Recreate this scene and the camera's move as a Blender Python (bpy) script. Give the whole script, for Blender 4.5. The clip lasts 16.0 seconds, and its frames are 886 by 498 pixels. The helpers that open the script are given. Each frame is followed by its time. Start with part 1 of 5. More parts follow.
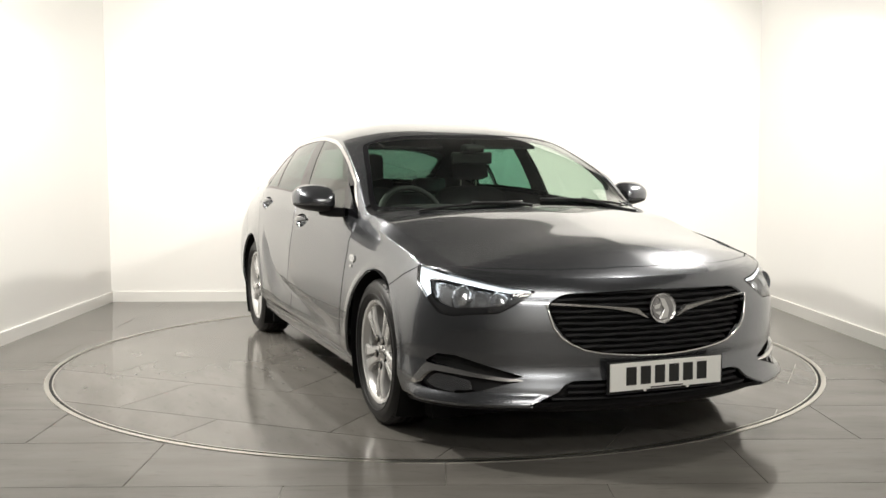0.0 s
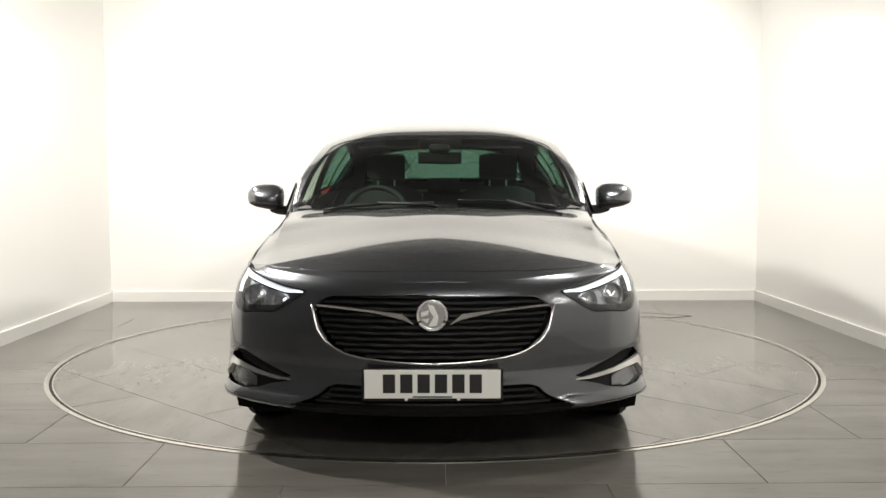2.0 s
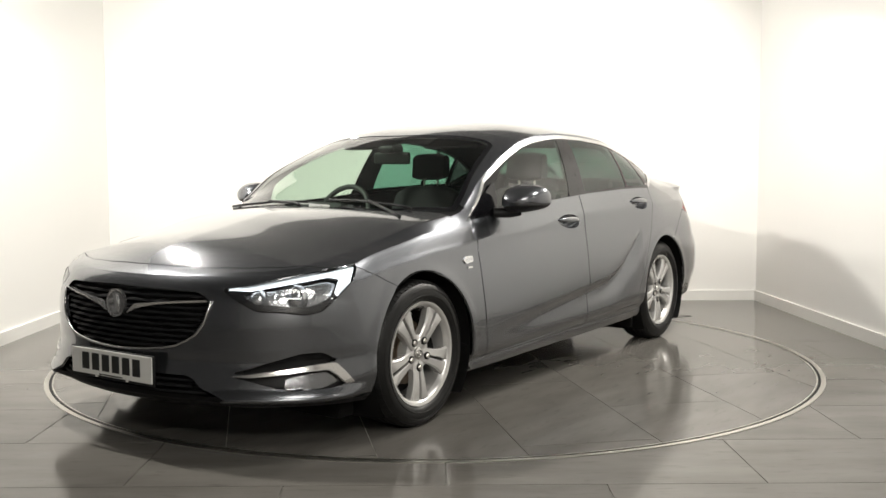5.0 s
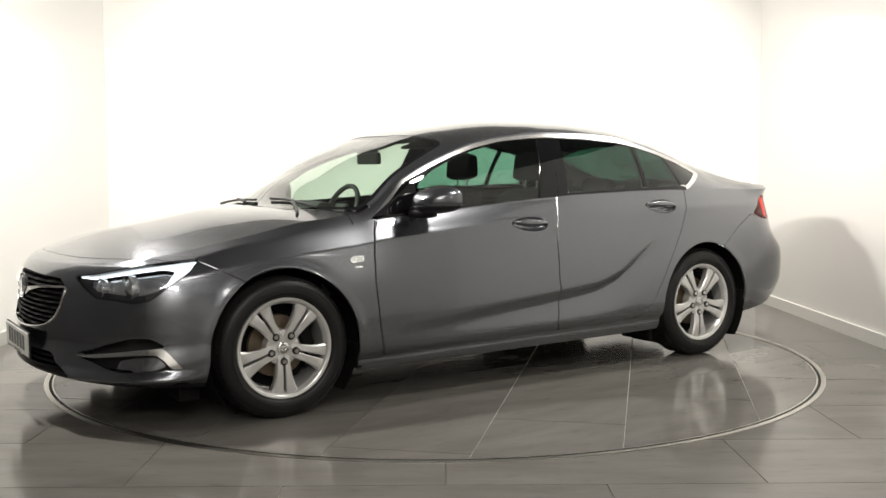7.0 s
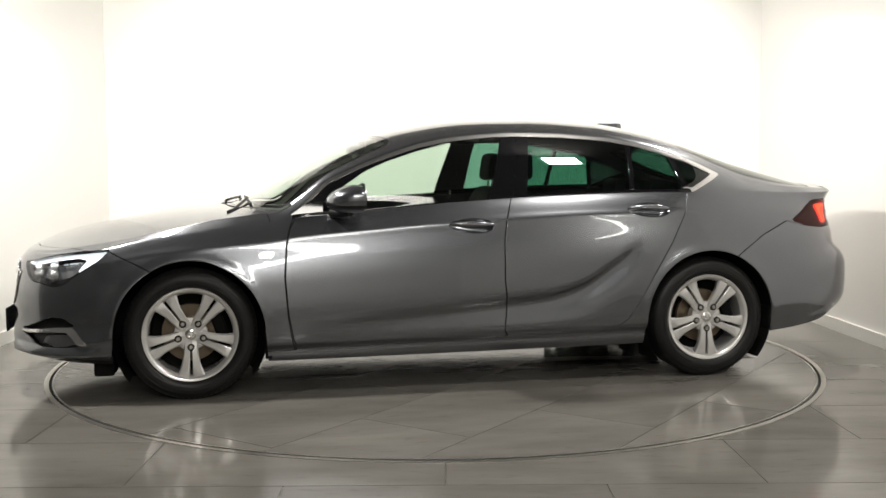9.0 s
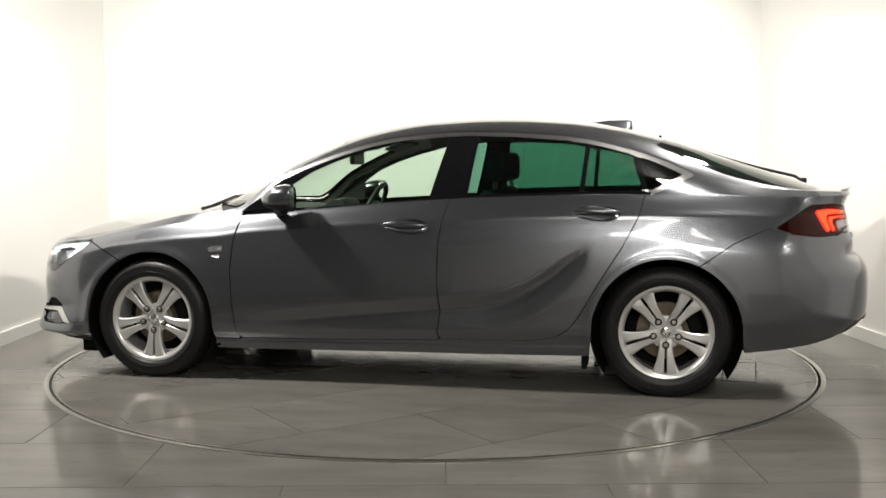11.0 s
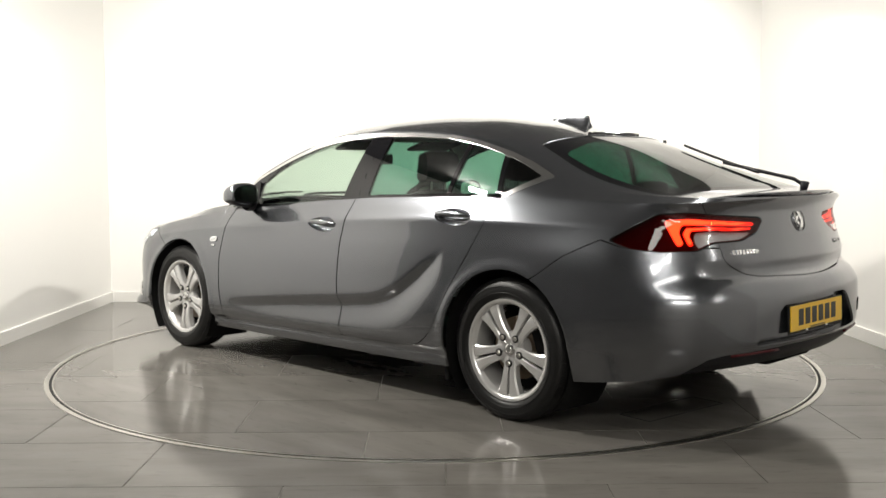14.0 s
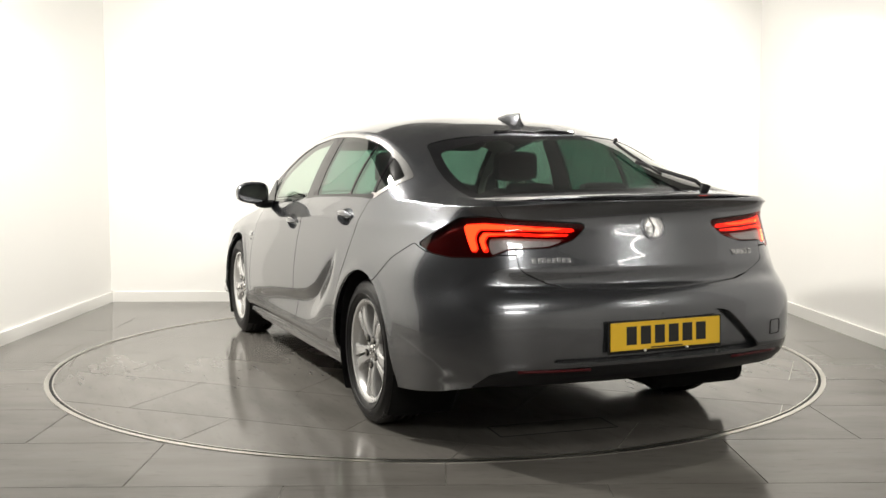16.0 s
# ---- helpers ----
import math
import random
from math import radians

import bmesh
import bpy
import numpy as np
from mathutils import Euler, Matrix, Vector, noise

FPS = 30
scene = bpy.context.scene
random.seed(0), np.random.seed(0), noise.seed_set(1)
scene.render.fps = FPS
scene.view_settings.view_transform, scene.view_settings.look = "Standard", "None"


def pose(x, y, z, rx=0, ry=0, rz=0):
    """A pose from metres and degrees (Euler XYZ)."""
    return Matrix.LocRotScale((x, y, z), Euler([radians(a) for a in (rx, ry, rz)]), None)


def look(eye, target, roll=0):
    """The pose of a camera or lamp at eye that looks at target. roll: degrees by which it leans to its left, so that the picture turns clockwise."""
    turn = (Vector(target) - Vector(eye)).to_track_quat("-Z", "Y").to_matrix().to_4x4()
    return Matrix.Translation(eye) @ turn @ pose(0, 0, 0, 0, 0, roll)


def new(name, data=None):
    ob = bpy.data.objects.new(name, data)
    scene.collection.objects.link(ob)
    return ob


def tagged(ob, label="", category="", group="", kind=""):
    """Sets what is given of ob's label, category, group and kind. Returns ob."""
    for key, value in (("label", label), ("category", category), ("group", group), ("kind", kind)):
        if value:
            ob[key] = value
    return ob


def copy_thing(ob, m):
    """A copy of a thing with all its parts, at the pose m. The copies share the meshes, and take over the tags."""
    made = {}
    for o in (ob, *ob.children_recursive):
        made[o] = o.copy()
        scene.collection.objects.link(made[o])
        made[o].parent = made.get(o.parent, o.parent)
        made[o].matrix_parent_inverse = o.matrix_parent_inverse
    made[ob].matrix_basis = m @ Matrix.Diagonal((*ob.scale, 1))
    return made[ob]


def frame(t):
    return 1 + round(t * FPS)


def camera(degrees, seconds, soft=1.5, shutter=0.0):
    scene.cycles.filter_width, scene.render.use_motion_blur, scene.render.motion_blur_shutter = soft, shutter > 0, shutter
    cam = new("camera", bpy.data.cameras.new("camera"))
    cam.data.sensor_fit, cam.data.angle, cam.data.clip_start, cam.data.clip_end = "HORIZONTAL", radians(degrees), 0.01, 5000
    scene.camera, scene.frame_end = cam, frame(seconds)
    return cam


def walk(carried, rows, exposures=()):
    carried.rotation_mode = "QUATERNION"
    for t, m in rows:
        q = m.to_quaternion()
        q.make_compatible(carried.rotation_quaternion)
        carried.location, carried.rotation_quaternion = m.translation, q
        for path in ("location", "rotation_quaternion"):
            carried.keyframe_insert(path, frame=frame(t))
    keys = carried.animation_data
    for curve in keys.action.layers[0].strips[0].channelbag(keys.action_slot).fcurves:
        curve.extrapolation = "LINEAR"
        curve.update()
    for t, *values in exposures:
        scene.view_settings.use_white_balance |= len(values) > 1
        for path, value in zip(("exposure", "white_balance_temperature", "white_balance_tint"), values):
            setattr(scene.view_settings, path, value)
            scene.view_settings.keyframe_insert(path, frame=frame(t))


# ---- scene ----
# The turntable's axis is the origin; the camera stands still on the -y side.
EYE = (0.0, -6.2145, 1.1840)
cam = camera(47.77, 16.0, soft=1.5)
CAM_POSE = look(EYE, (EYE[0] + 0.00752, EYE[1] + 0.99658, EYE[2] - 0.08227), -0.204)
walk(cam, [(0.0, CAM_POSE), (16.0, CAM_POSE)])
scene.view_settings.exposure = -0.1

# ---- light ----
world = bpy.data.worlds.new("world")
scene.world = world
world.use_nodes = True
world.node_tree.nodes["Background"].inputs[0].default_value = (1.0, 0.97, 0.92, 1)
world.node_tree.nodes["Background"].inputs[1].default_value = 0.02

CEIL = 2.95


def unseen_lamp(eye, target, length, height, watts, turn=0.0):
    """A flat area light, for tubes, panels and added fill; its long side lies level."""
    data = bpy.data.lights.new("strip_light", "AREA")
    data.shape, data.size, data.size_y, data.energy = "RECTANGLE", length, height, watts
    data.color = (1.0, 0.96, 0.885)
    ob = new("strip_light", data)
    ob.matrix_basis = look(eye, target, turn)
    return ob


# (eye, target, length, height, watts, turn): four small panels high at the sides, two broad ones over the hall, three
# slim hung tubes; the two rear side panels and both hall panels are added fill
LAMPS = (((-2.4, -1.1, 2.84), (0.6, 0.8, 0.6), 0.26, 0.16, 150, 0), ((2.4, 0.6, 2.86), (-0.6, 0.9, 0.6), 0.24, 0.16, 105, 0),
         ((-2.3, 0.7, 2.86), (0.4, 0.9, 0.4), 0.24, 0.16, 50, 0), ((1.55, -1.68, 2.84), (-0.3, 1.2, 0.5), 0.30, 0.16, 45, 0),
         ((0.5, -4.6, 2.86), (0.2, -1.6, 0.3), 1.7, 0.6, 40, 0), ((0.4, -7.0, 2.86), (0.4, -6.7, 0.0), 1.8, 0.7, 125, 0),
         ((2.78, -3.7, 2.16), (0.2, -1.0, 0.8), 0.50, 0.03, 2.0, 8), ((2.78, -3.7, 1.98), (0.2, -1.0, 0.8), 0.50, 0.03, 2.0, -22), ((2.78, -3.7, 1.76), (0.2, -1.0, 0.8), 0.50, 0.03, 2.0, 25))
for lamp in LAMPS:
    unseen_lamp(*lamp)
# ---- materials ----
def material(name, color, rough=0.5, metal=0.0, coat=0.0, spec=0.5, grain=None, bump=None, emit=None):
    """A Principled material. grain: (scale, amount) of colour variation; bump: (scale, strength)."""
    m = bpy.data.materials.new(name)
    m.use_nodes = True
    nt = m.node_tree
    b = nt.nodes["Principled BSDF"]
    b.inputs["Base Color"].default_value = (*color, 1)
    b.inputs["Roughness"].default_value = rough
    b.inputs["Metallic"].default_value = metal
    b.inputs["Coat Weight"].default_value = coat
    b.inputs["Coat Roughness"].default_value = 0.03
    b.inputs["Specular IOR Level"].default_value = spec
    if emit:
        b.inputs["Emission Color"].default_value = (*emit[0], 1)
        b.inputs["Emission Strength"].default_value = emit[1]
    if grain or bump:
        tc = nt.nodes.new("ShaderNodeTexCoord")
    if grain:
        n1 = nt.nodes.new("ShaderNodeTexNoise")
        n1.inputs["Scale"].default_value, n1.inputs["Detail"].default_value = grain[0], 6
        nt.links.new(tc.outputs["Object"], n1.inputs["Vector"])
        r = nt.nodes.new("ShaderNodeMapRange")
        r.inputs["To Min"].default_value, r.inputs["To Max"].default_value = 1 - grain[1], 1 + grain[1]
        nt.links.new(n1.outputs["Fac"], r.inputs["Value"])
        mul = nt.nodes.new("ShaderNodeVectorMath")
        mul.operation = "SCALE"
        mul.inputs[0].default_value = color
        nt.links.new(r.outputs[0], mul.inputs["Scale"])
        nt.links.new(mul.outputs[0], b.inputs["Base Color"])
    if bump:
        n2 = nt.nodes.new("ShaderNodeTexNoise")
        n2.inputs["Scale"].default_value, n2.inputs["Detail"].default_value = bump[0], 4
        nt.links.new(tc.outputs["Object"], n2.inputs["Vector"])
        bm_ = nt.nodes.new("ShaderNodeBump")
        bm_.inputs["Strength"].default_value, bm_.inputs["Distance"].default_value = bump[1], 0.002
        nt.links.new(n2.outputs["Fac"], bm_.inputs["Height"])
        nt.links.new(bm_.outputs[0], b.inputs["Normal"])
    return m


def pane_material(name, tint, rough=0.0, gloss=1.0):
    """Thin tinted glass: the light passes straight through, the surface mirrors by Fresnel."""
    m = bpy.data.materials.new(name)
    m.use_nodes = True
    nt = m.node_tree
    nt.nodes.remove(nt.nodes["Principled BSDF"])
    out = nt.nodes["Material Output"]
    tr, gl, lw, mix = (nt.nodes.new(k) for k in ("ShaderNodeBsdfTransparent", "ShaderNodeBsdfGlossy", "ShaderNodeLayerWeight", "ShaderNodeMixShader"))
    pw, fr = nt.nodes.new("ShaderNodeMath"), nt.nodes.new("ShaderNodeMapRange")
    pw.operation, pw.inputs[1].default_value = "POWER", 5.0
    lw.inputs["Blend"].default_value = 0.5
    fr.inputs["To Min"].default_value = 0.06
    nt.links.new(lw.outputs["Facing"], pw.inputs[0])
    nt.links.new(pw.outputs[0], fr.inputs["Value"])
    tr.inputs["Color"].default_value = (*tint, 1)
    gl.inputs["Roughness"].default_value = rough
    gl.inputs["Color"].default_value = (gloss, gloss, gloss, 1)
    nt.links.new(fr.outputs[0], mix.inputs[0])
    nt.links.new(tr.outputs[0], mix.inputs[1])
    nt.links.new(gl.outputs[0], mix.inputs[2])
    nt.links.new(mix.outputs[0], out.inputs["Surface"])
    return m


def paint_material():
    """Metallic grey paint under clear lacquer, with fine flakes."""
    m = material("grey_metallic_paint", (0.160, 0.167, 0.182), 0.25, 0.92, 1.0)
    nt = m.node_tree
    b = nt.nodes["Principled BSDF"]
    tc, vo, rg, ad = (nt.nodes.new(k) for k in ("ShaderNodeTexCoord", "ShaderNodeTexVoronoi", "ShaderNodeMapRange", "ShaderNodeVectorMath"))
    vo.inputs["Scale"].default_value = 900
    nt.links.new(tc.outputs["Object"], vo.inputs["Vector"])
    rg.inputs["To Min"].default_value, rg.inputs["To Max"].default_value = 0.85, 1.15
    nt.links.new(vo.outputs["Color"], rg.inputs["Value"])
    ad.operation = "SCALE"
    ad.inputs[0].default_value = (0.160, 0.167, 0.182)
    nt.links.new(rg.outputs[0], ad.inputs["Scale"])
    nt.links.new(ad.outputs[0], b.inputs["Base Color"])
    b.inputs["Coat IOR"].default_value = 1.5
    b.inputs["Coat Roughness"].default_value = 0.035
    b.inputs["Specular Tint"].default_value = (0.75, 0.75, 0.75, 1)
    return m


def tile_material(name, color):
    """Polished porcelain stone: cloudy tone, drifting streaks, each tile a little different."""
    m = material(name, color, 0.16, 0.0, 0.0, 0.17)
    nt = m.node_tree
    b = nt.nodes["Principled BSDF"]
    tc, oi = nt.nodes.new("ShaderNodeTexCoord"), nt.nodes.new("ShaderNodeObjectInfo")
    mp = nt.nodes.new("ShaderNodeMapping")
    mp.inputs["Scale"].default_value = (1.0, 3.5, 1.0)
    nt.links.new(tc.outputs["Object"], mp.inputs["Vector"])
    sh = nt.nodes.new("ShaderNodeVectorMath")
    sh.operation = "ADD"
    nt.links.new(mp.outputs[0], sh.inputs[0])
    sc = nt.nodes.new("ShaderNodeMath")
    sc.operation = "MULTIPLY"
    sc.inputs[1].default_value = 37.0
    nt.links.new(oi.outputs["Random"], sc.inputs[0])
    nt.links.new(sc.outputs[0], sh.inputs[1])
    big, fine = nt.nodes.new("ShaderNodeTexNoise"), nt.nodes.new("ShaderNodeTexNoise")
    big.inputs["Scale"].default_value, big.inputs["Detail"].default_value = 1.6, 7
    fine.inputs["Scale"].default_value, fine.inputs["Detail"].default_value = 9.0, 8
    for n in (big, fine):
        nt.links.new(sh.outputs[0], n.inputs["Vector"])
    ramp = nt.nodes.new("ShaderNodeMapRange")
    ramp.inputs["From Min"].default_value, ramp.inputs["From Max"].default_value = 0.35, 0.65
    ramp.inputs["To Min"].default_value, ramp.inputs["To Max"].default_value = 0.86, 1.12
    nt.links.new(big.outputs["Fac"], ramp.inputs["Value"])
    stain = nt.nodes.new("ShaderNodeMapRange")
    stain.inputs["From Min"].default_value, stain.inputs["From Max"].default_value = 0.58, 0.72
    stain.inputs["To Min"].default_value, stain.inputs["To Max"].default_value = 1.0, 0.84
    nt.links.new(fine.outputs["Fac"], stain.inputs["Value"])
    mu, ob_r = nt.nodes.new("ShaderNodeMath"), nt.nodes.new("ShaderNodeMapRange")
    mu.operation = "MULTIPLY"
    nt.links.new(ramp.outputs[0], mu.inputs[0])
    nt.links.new(stain.outputs[0], mu.inputs[1])
    ob_r.inputs["To Min"].default_value, ob_r.inputs["To Max"].default_value = 0.94, 1.06
    nt.links.new(oi.outputs["Random"], ob_r.inputs["Value"])
    mu2 = nt.nodes.new("ShaderNodeMath")
    mu2.operation = "MULTIPLY"
    nt.links.new(mu.outputs[0], mu2.inputs[0])
    nt.links.new(ob_r.outputs[0], mu2.inputs[1])
    col = nt.nodes.new("ShaderNodeVectorMath")
    col.operation = "SCALE"
    col.inputs[0].default_value = color
    nt.links.new(mu2.outputs[0], col.inputs["Scale"])
    nt.links.new(col.outputs[0], b.inputs["Base Color"])
    rr = nt.nodes.new("ShaderNodeMapRange")
    rr.inputs["To Min"].default_value, rr.inputs["To Max"].default_value = 0.07, 0.16
    nt.links.new(fine.outputs["Fac"], rr.inputs["Value"])
    nt.links.new(rr.outputs[0], b.inputs["Roughness"])
    return m


PAINT = paint_material()
WALL = material("white_wall_paint", (0.87, 0.86, 0.835), 0.7, grain=(1.2, 0.015), bump=(180, 0.08))
SKIRT = material("white_gloss_paint", (0.84, 0.83, 0.80), 0.35, grain=(3, 0.02))
CEILING = material("dark_ceiling_paint", (0.10, 0.10, 0.10), 0.8, grain=(2, 0.05))
# tones of the unseen hall walls, chosen for what the car reflects
HALLWALL = material("grey_wall_paint", (0.62, 0.61, 0.59), 0.8, grain=(2, 0.05))
DARKWALL = material("dark_wall_paint", (0.10, 0.10, 0.10), 0.8, grain=(2, 0.05))
TILE = tile_material("grey_polished_tile", (0.146, 0.138, 0.126))
GROUT = material("pale_grout", (0.45, 0.43, 0.39), 0.8, grain=(30, 0.2))
FLOORGROUT = material("grey_grout", (0.27, 0.255, 0.23), 0.8, grain=(30, 0.2))
STEEL = material("brushed_steel", (0.55, 0.53, 0.49), 0.3, 1.0, grain=(60, 0.1))
DARKGAP = material("dark_gap", (0.012, 0.012, 0.012), 0.9, grain=(40, 0.2))
BLACK = material("black_plastic", (0.010, 0.010, 0.011), 0.45, 0.0, 0.0, 0.25, grain=(120, 0.15), bump=(400, 0.15))
GRILLEBLACK = material("dull_black_plastic", (0.011, 0.011, 0.012), 0.55, 0.0, 0.0, 0.15, grain=(120, 0.15))
GLOSSBLACK = material("gloss_black_trim", (0.005, 0.005, 0.006), 0.03, 0.0, 0.0, 0.4, grain=(50, 0.1))
RUBBER = material("tyre_rubber", (0.010, 0.010, 0.010), 0.42, 0.0, 0.0, 0.3, grain=(25, 0.25), bump=(300, 0.2))
CHROME = material("chrome", (0.78, 0.78, 0.78), 0.08, 1.0, grain=(30, 0.02))
SATIN = material("satin_chrome", (0.80, 0.79, 0.78), 0.2, 1.0, grain=(30, 0.03))
ALLOY = material("silver_alloy", (0.66, 0.655, 0.645), 0.27, 0.62, 0.4, grain=(20, 0.04))
DISC = material("rusty_brake_disc", (0.15, 0.115, 0.08), 0.45, 0.6, grain=(18, 0.35))
GLASS_FRONT = pane_material("green_tinted_glass", (0.70, 0.80, 0.72))
GLASS_REAR = pane_material("dark_privacy_glass", (0.15, 0.33, 0.255))
GLASS_BACK = pane_material("dark_rear_glass", (0.08, 0.165, 0.13))
GLASS_QUARTER = pane_material("black_quarter_glass", (0.025, 0.04, 0.036))
GLASS_LAMP = pane_material("clear_lamp_cover", (0.93, 0.94, 0.95))
GLASS_RED = pane_material("dark_red_lamp_cover", (0.5, 0.10, 0.09), 0.0, 0.5)
FACET = material("faceted_lamp_reflector", (0.66, 0.67, 0.69), 0.14, 0.75, grain=(40, 0.3), bump=(55, 1.0))
FOGFACET = material("dark_fog_reflector", (0.26, 0.26, 0.27), 0.16, 0.85, grain=(60, 0.5), bump=(70, 1.0))
LAMPDARK = material("lamp_housing", (0.03, 0.03, 0.032), 0.25, 0.2, grain=(20, 0.2))
DRL = material("daytime_light", (0.9, 0.95, 1.0), 0.3, emit=((0.9, 0.97, 1.0), 2.6))
GUIDE = material("light_guide", (0.85, 0.9, 0.95), 0.25, emit=((0.9, 0.97, 1.0), 0.9))
TAIL = material("tail_light_bar", (0.8, 0.05, 0.03), 0.3, emit=((1.0, 0.07, 0.03), 3.2))
TAILCORE = material("tail_light_core", (0.9, 0.3, 0.1), 0.3, emit=((1.0, 0.30, 0.07), 6.0))
FABRIC = material("dark_seat_fabric", (0.028, 0.028, 0.032), 0.9, grain=(60, 0.3), bump=(500, 0.4))
DASH = material("dark_dashboard", (0.022, 0.022, 0.024), 0.6, grain=(80, 0.15), bump=(500, 0.2))
LINER = material("pale_trim", (0.42, 0.42, 0.37), 0.85, grain=(40, 0.06))
LINERMID = material("grey_headliner", (0.13, 0.13, 0.12), 0.85, grain=(40, 0.06))
LINERDARK = material("dark_trim", (0.035, 0.035, 0.037), 0.85, grain=(40, 0.1))
UNDER = material("dark_underbody", (0.007, 0.007, 0.007), 0.9, 0.0, 0.0, 0.1, grain=(12, 0.4), bump=(60, 0.4))
PLATE_W = material("white_reflective_plate", (0.80, 0.80, 0.77), 0.3, grain=(200, 0.02))
PLATE_Y = material("yellow_reflective_plate", (0.80, 0.50, 0.03), 0.3, grain=(200, 0.03))
INK = material("black_plate_ink", (0.015, 0.015, 0.015), 0.4, grain=(100, 0.1))
REDREF = material("red_reflector", (0.06, 0.006, 0.008), 0.35, 0.0, 0.0, 0.2, grain=(120, 0.2))
LED = material("led_diffuser", (0.95, 0.95, 0.92), 0.5, emit=((1.0, 0.955, 0.885), 9.0))
FROSTED = material("frosted_reversing_lens", (0.40, 0.37, 0.37), 0.25, 0.2, grain=(60, 0.3), bump=(90, 0.6))
BRIGHT = material("bright_satin_metal", (0.82, 0.82, 0.82), 0.16, 0.92, grain=(30, 0.04))
BRIGHTDARK = material("grey_satin_metal", (0.34, 0.34, 0.345), 0.2, 0.9, grain=(30, 0.06))
WHITEMETAL = material("white_lamp_body", (0.75, 0.75, 0.73), 0.4, grain=(20, 0.03))
# ---- geometry helpers ----
def part(name, verts, faces, mat, parent, label="", normals=None, smooth=True):
    """One mesh object under a thing or under a part."""
    me = bpy.data.meshes.new(name)
    me.from_pydata([tuple(map(float, v)) for v in verts], [], [tuple(f) for f in faces])
    me.materials.append(mat)
    if smooth:
        me.polygons.foreach_set("use_smooth", [True] * len(me.polygons))
    if normals is not None and len(me.vertices):
        me.normals_split_custom_set_from_vertices([tuple(map(float, n)) for n in normals])
    ob = new(name, me)
    ob.parent = parent
    if label:
        tagged(ob, label=label)
    return ob


def bpart(name, bm, mat, parent, label="", smooth=False, angle=None):
    me = bpy.data.meshes.new(name)
    bm.normal_update()
    if smooth:
        for f in bm.faces:
            f.smooth = True
        if angle:
            for e in bm.edges:
                e.smooth = not (len(e.link_faces) == 2 and e.calc_face_angle(0) > radians(angle))
    bm.to_mesh(me)
    bm.free()
    me.materials.append(mat)
    ob = new(name, me)
    ob.parent = parent
    if label:
        tagged(ob, label=label)
    return ob


def box(bm, cx, cy, cz, sx, sy, sz, m=None, bevel=0.0, segs=2):
    g = bmesh.ops.create_cube(bm, size=1.0)["verts"]
    for v in g:
        v.co = Vector((cx + v.co.x * sx, cy + v.co.y * sy, cz + v.co.z * sz))
        if m is not None:
            v.co = m @ v.co
    if bevel:
        es = {e for v in g for e in v.link_edges}
        bmesh.ops.bevel(bm, geom=list(es), offset=bevel, segments=segs, affect="EDGES", profile=0.5)
    return bm


def turned(bm, profile, n=48, m=None):
    """A solid of revolution about the y axis; profile: (radius, y) points."""
    rings = []
    for r, y in profile:
        ring = []
        for k in range(n):
            a = 2 * math.pi * k / n
            co = Vector((r * math.cos(a), y, r * math.sin(a)))
            ring.append(bm.verts.new(m @ co if m is not None else co))
        rings.append(ring)
    for a, b in zip(rings[:-1], rings[1:]):
        for k in range(n):
            bm.faces.new((a[k], a[(k + 1) % n], b[(k + 1) % n], b[k]))
    return bm


def tube(bm, pts, r, n=8, closed=False):
    """A round bar along points."""
    pts = [Vector(p) for p in pts]
    rings = []
    for i, p in enumerate(pts):
        a = pts[i - 1] if (i > 0 or closed) else p
        b = pts[(i + 1) % len(pts)] if (i < len(pts) - 1 or closed) else p
        d = (b - a).normalized()
        u = d.orthogonal().normalized() if abs(d.z) > 0.95 else d.cross(Vector((0, 0, 1))).normalized()
        w = d.cross(u)
        rings.append([bm.verts.new(p + r * (math.cos(t) * u + math.sin(t) * w)) for t in (2 * math.pi * k / n for k in range(n))])
    for i in range(len(rings) - (0 if closed else 1)):
        a, b = rings[i], rings[(i + 1) % len(rings)]
        for k in range(n):
            bm.faces.new((a[k], a[(k + 1) % n], b[(k + 1) % n], b[k]))
    if not closed:
        bm.faces.new(rings[0][::-1])
        bm.faces.new(rings[-1])
    return bm


def slab(bm, outline, m, depth):
    """An outline in (u, v), pushed depth along w; m takes (u, v, w) to the world."""
    lo = [bm.verts.new(m @ Vector((u, v, 0))) for u, v in outline]
    hi = [bm.verts.new(m @ Vector((u, v, depth))) for u, v in outline]
    bm.faces.new(lo[::-1])
    bm.faces.new(hi)
    n = len(lo)
    for k in range(n):
        bm.faces.new((lo[k], lo[(k + 1) % n], hi[(k + 1) % n], hi[k]))
    return bm


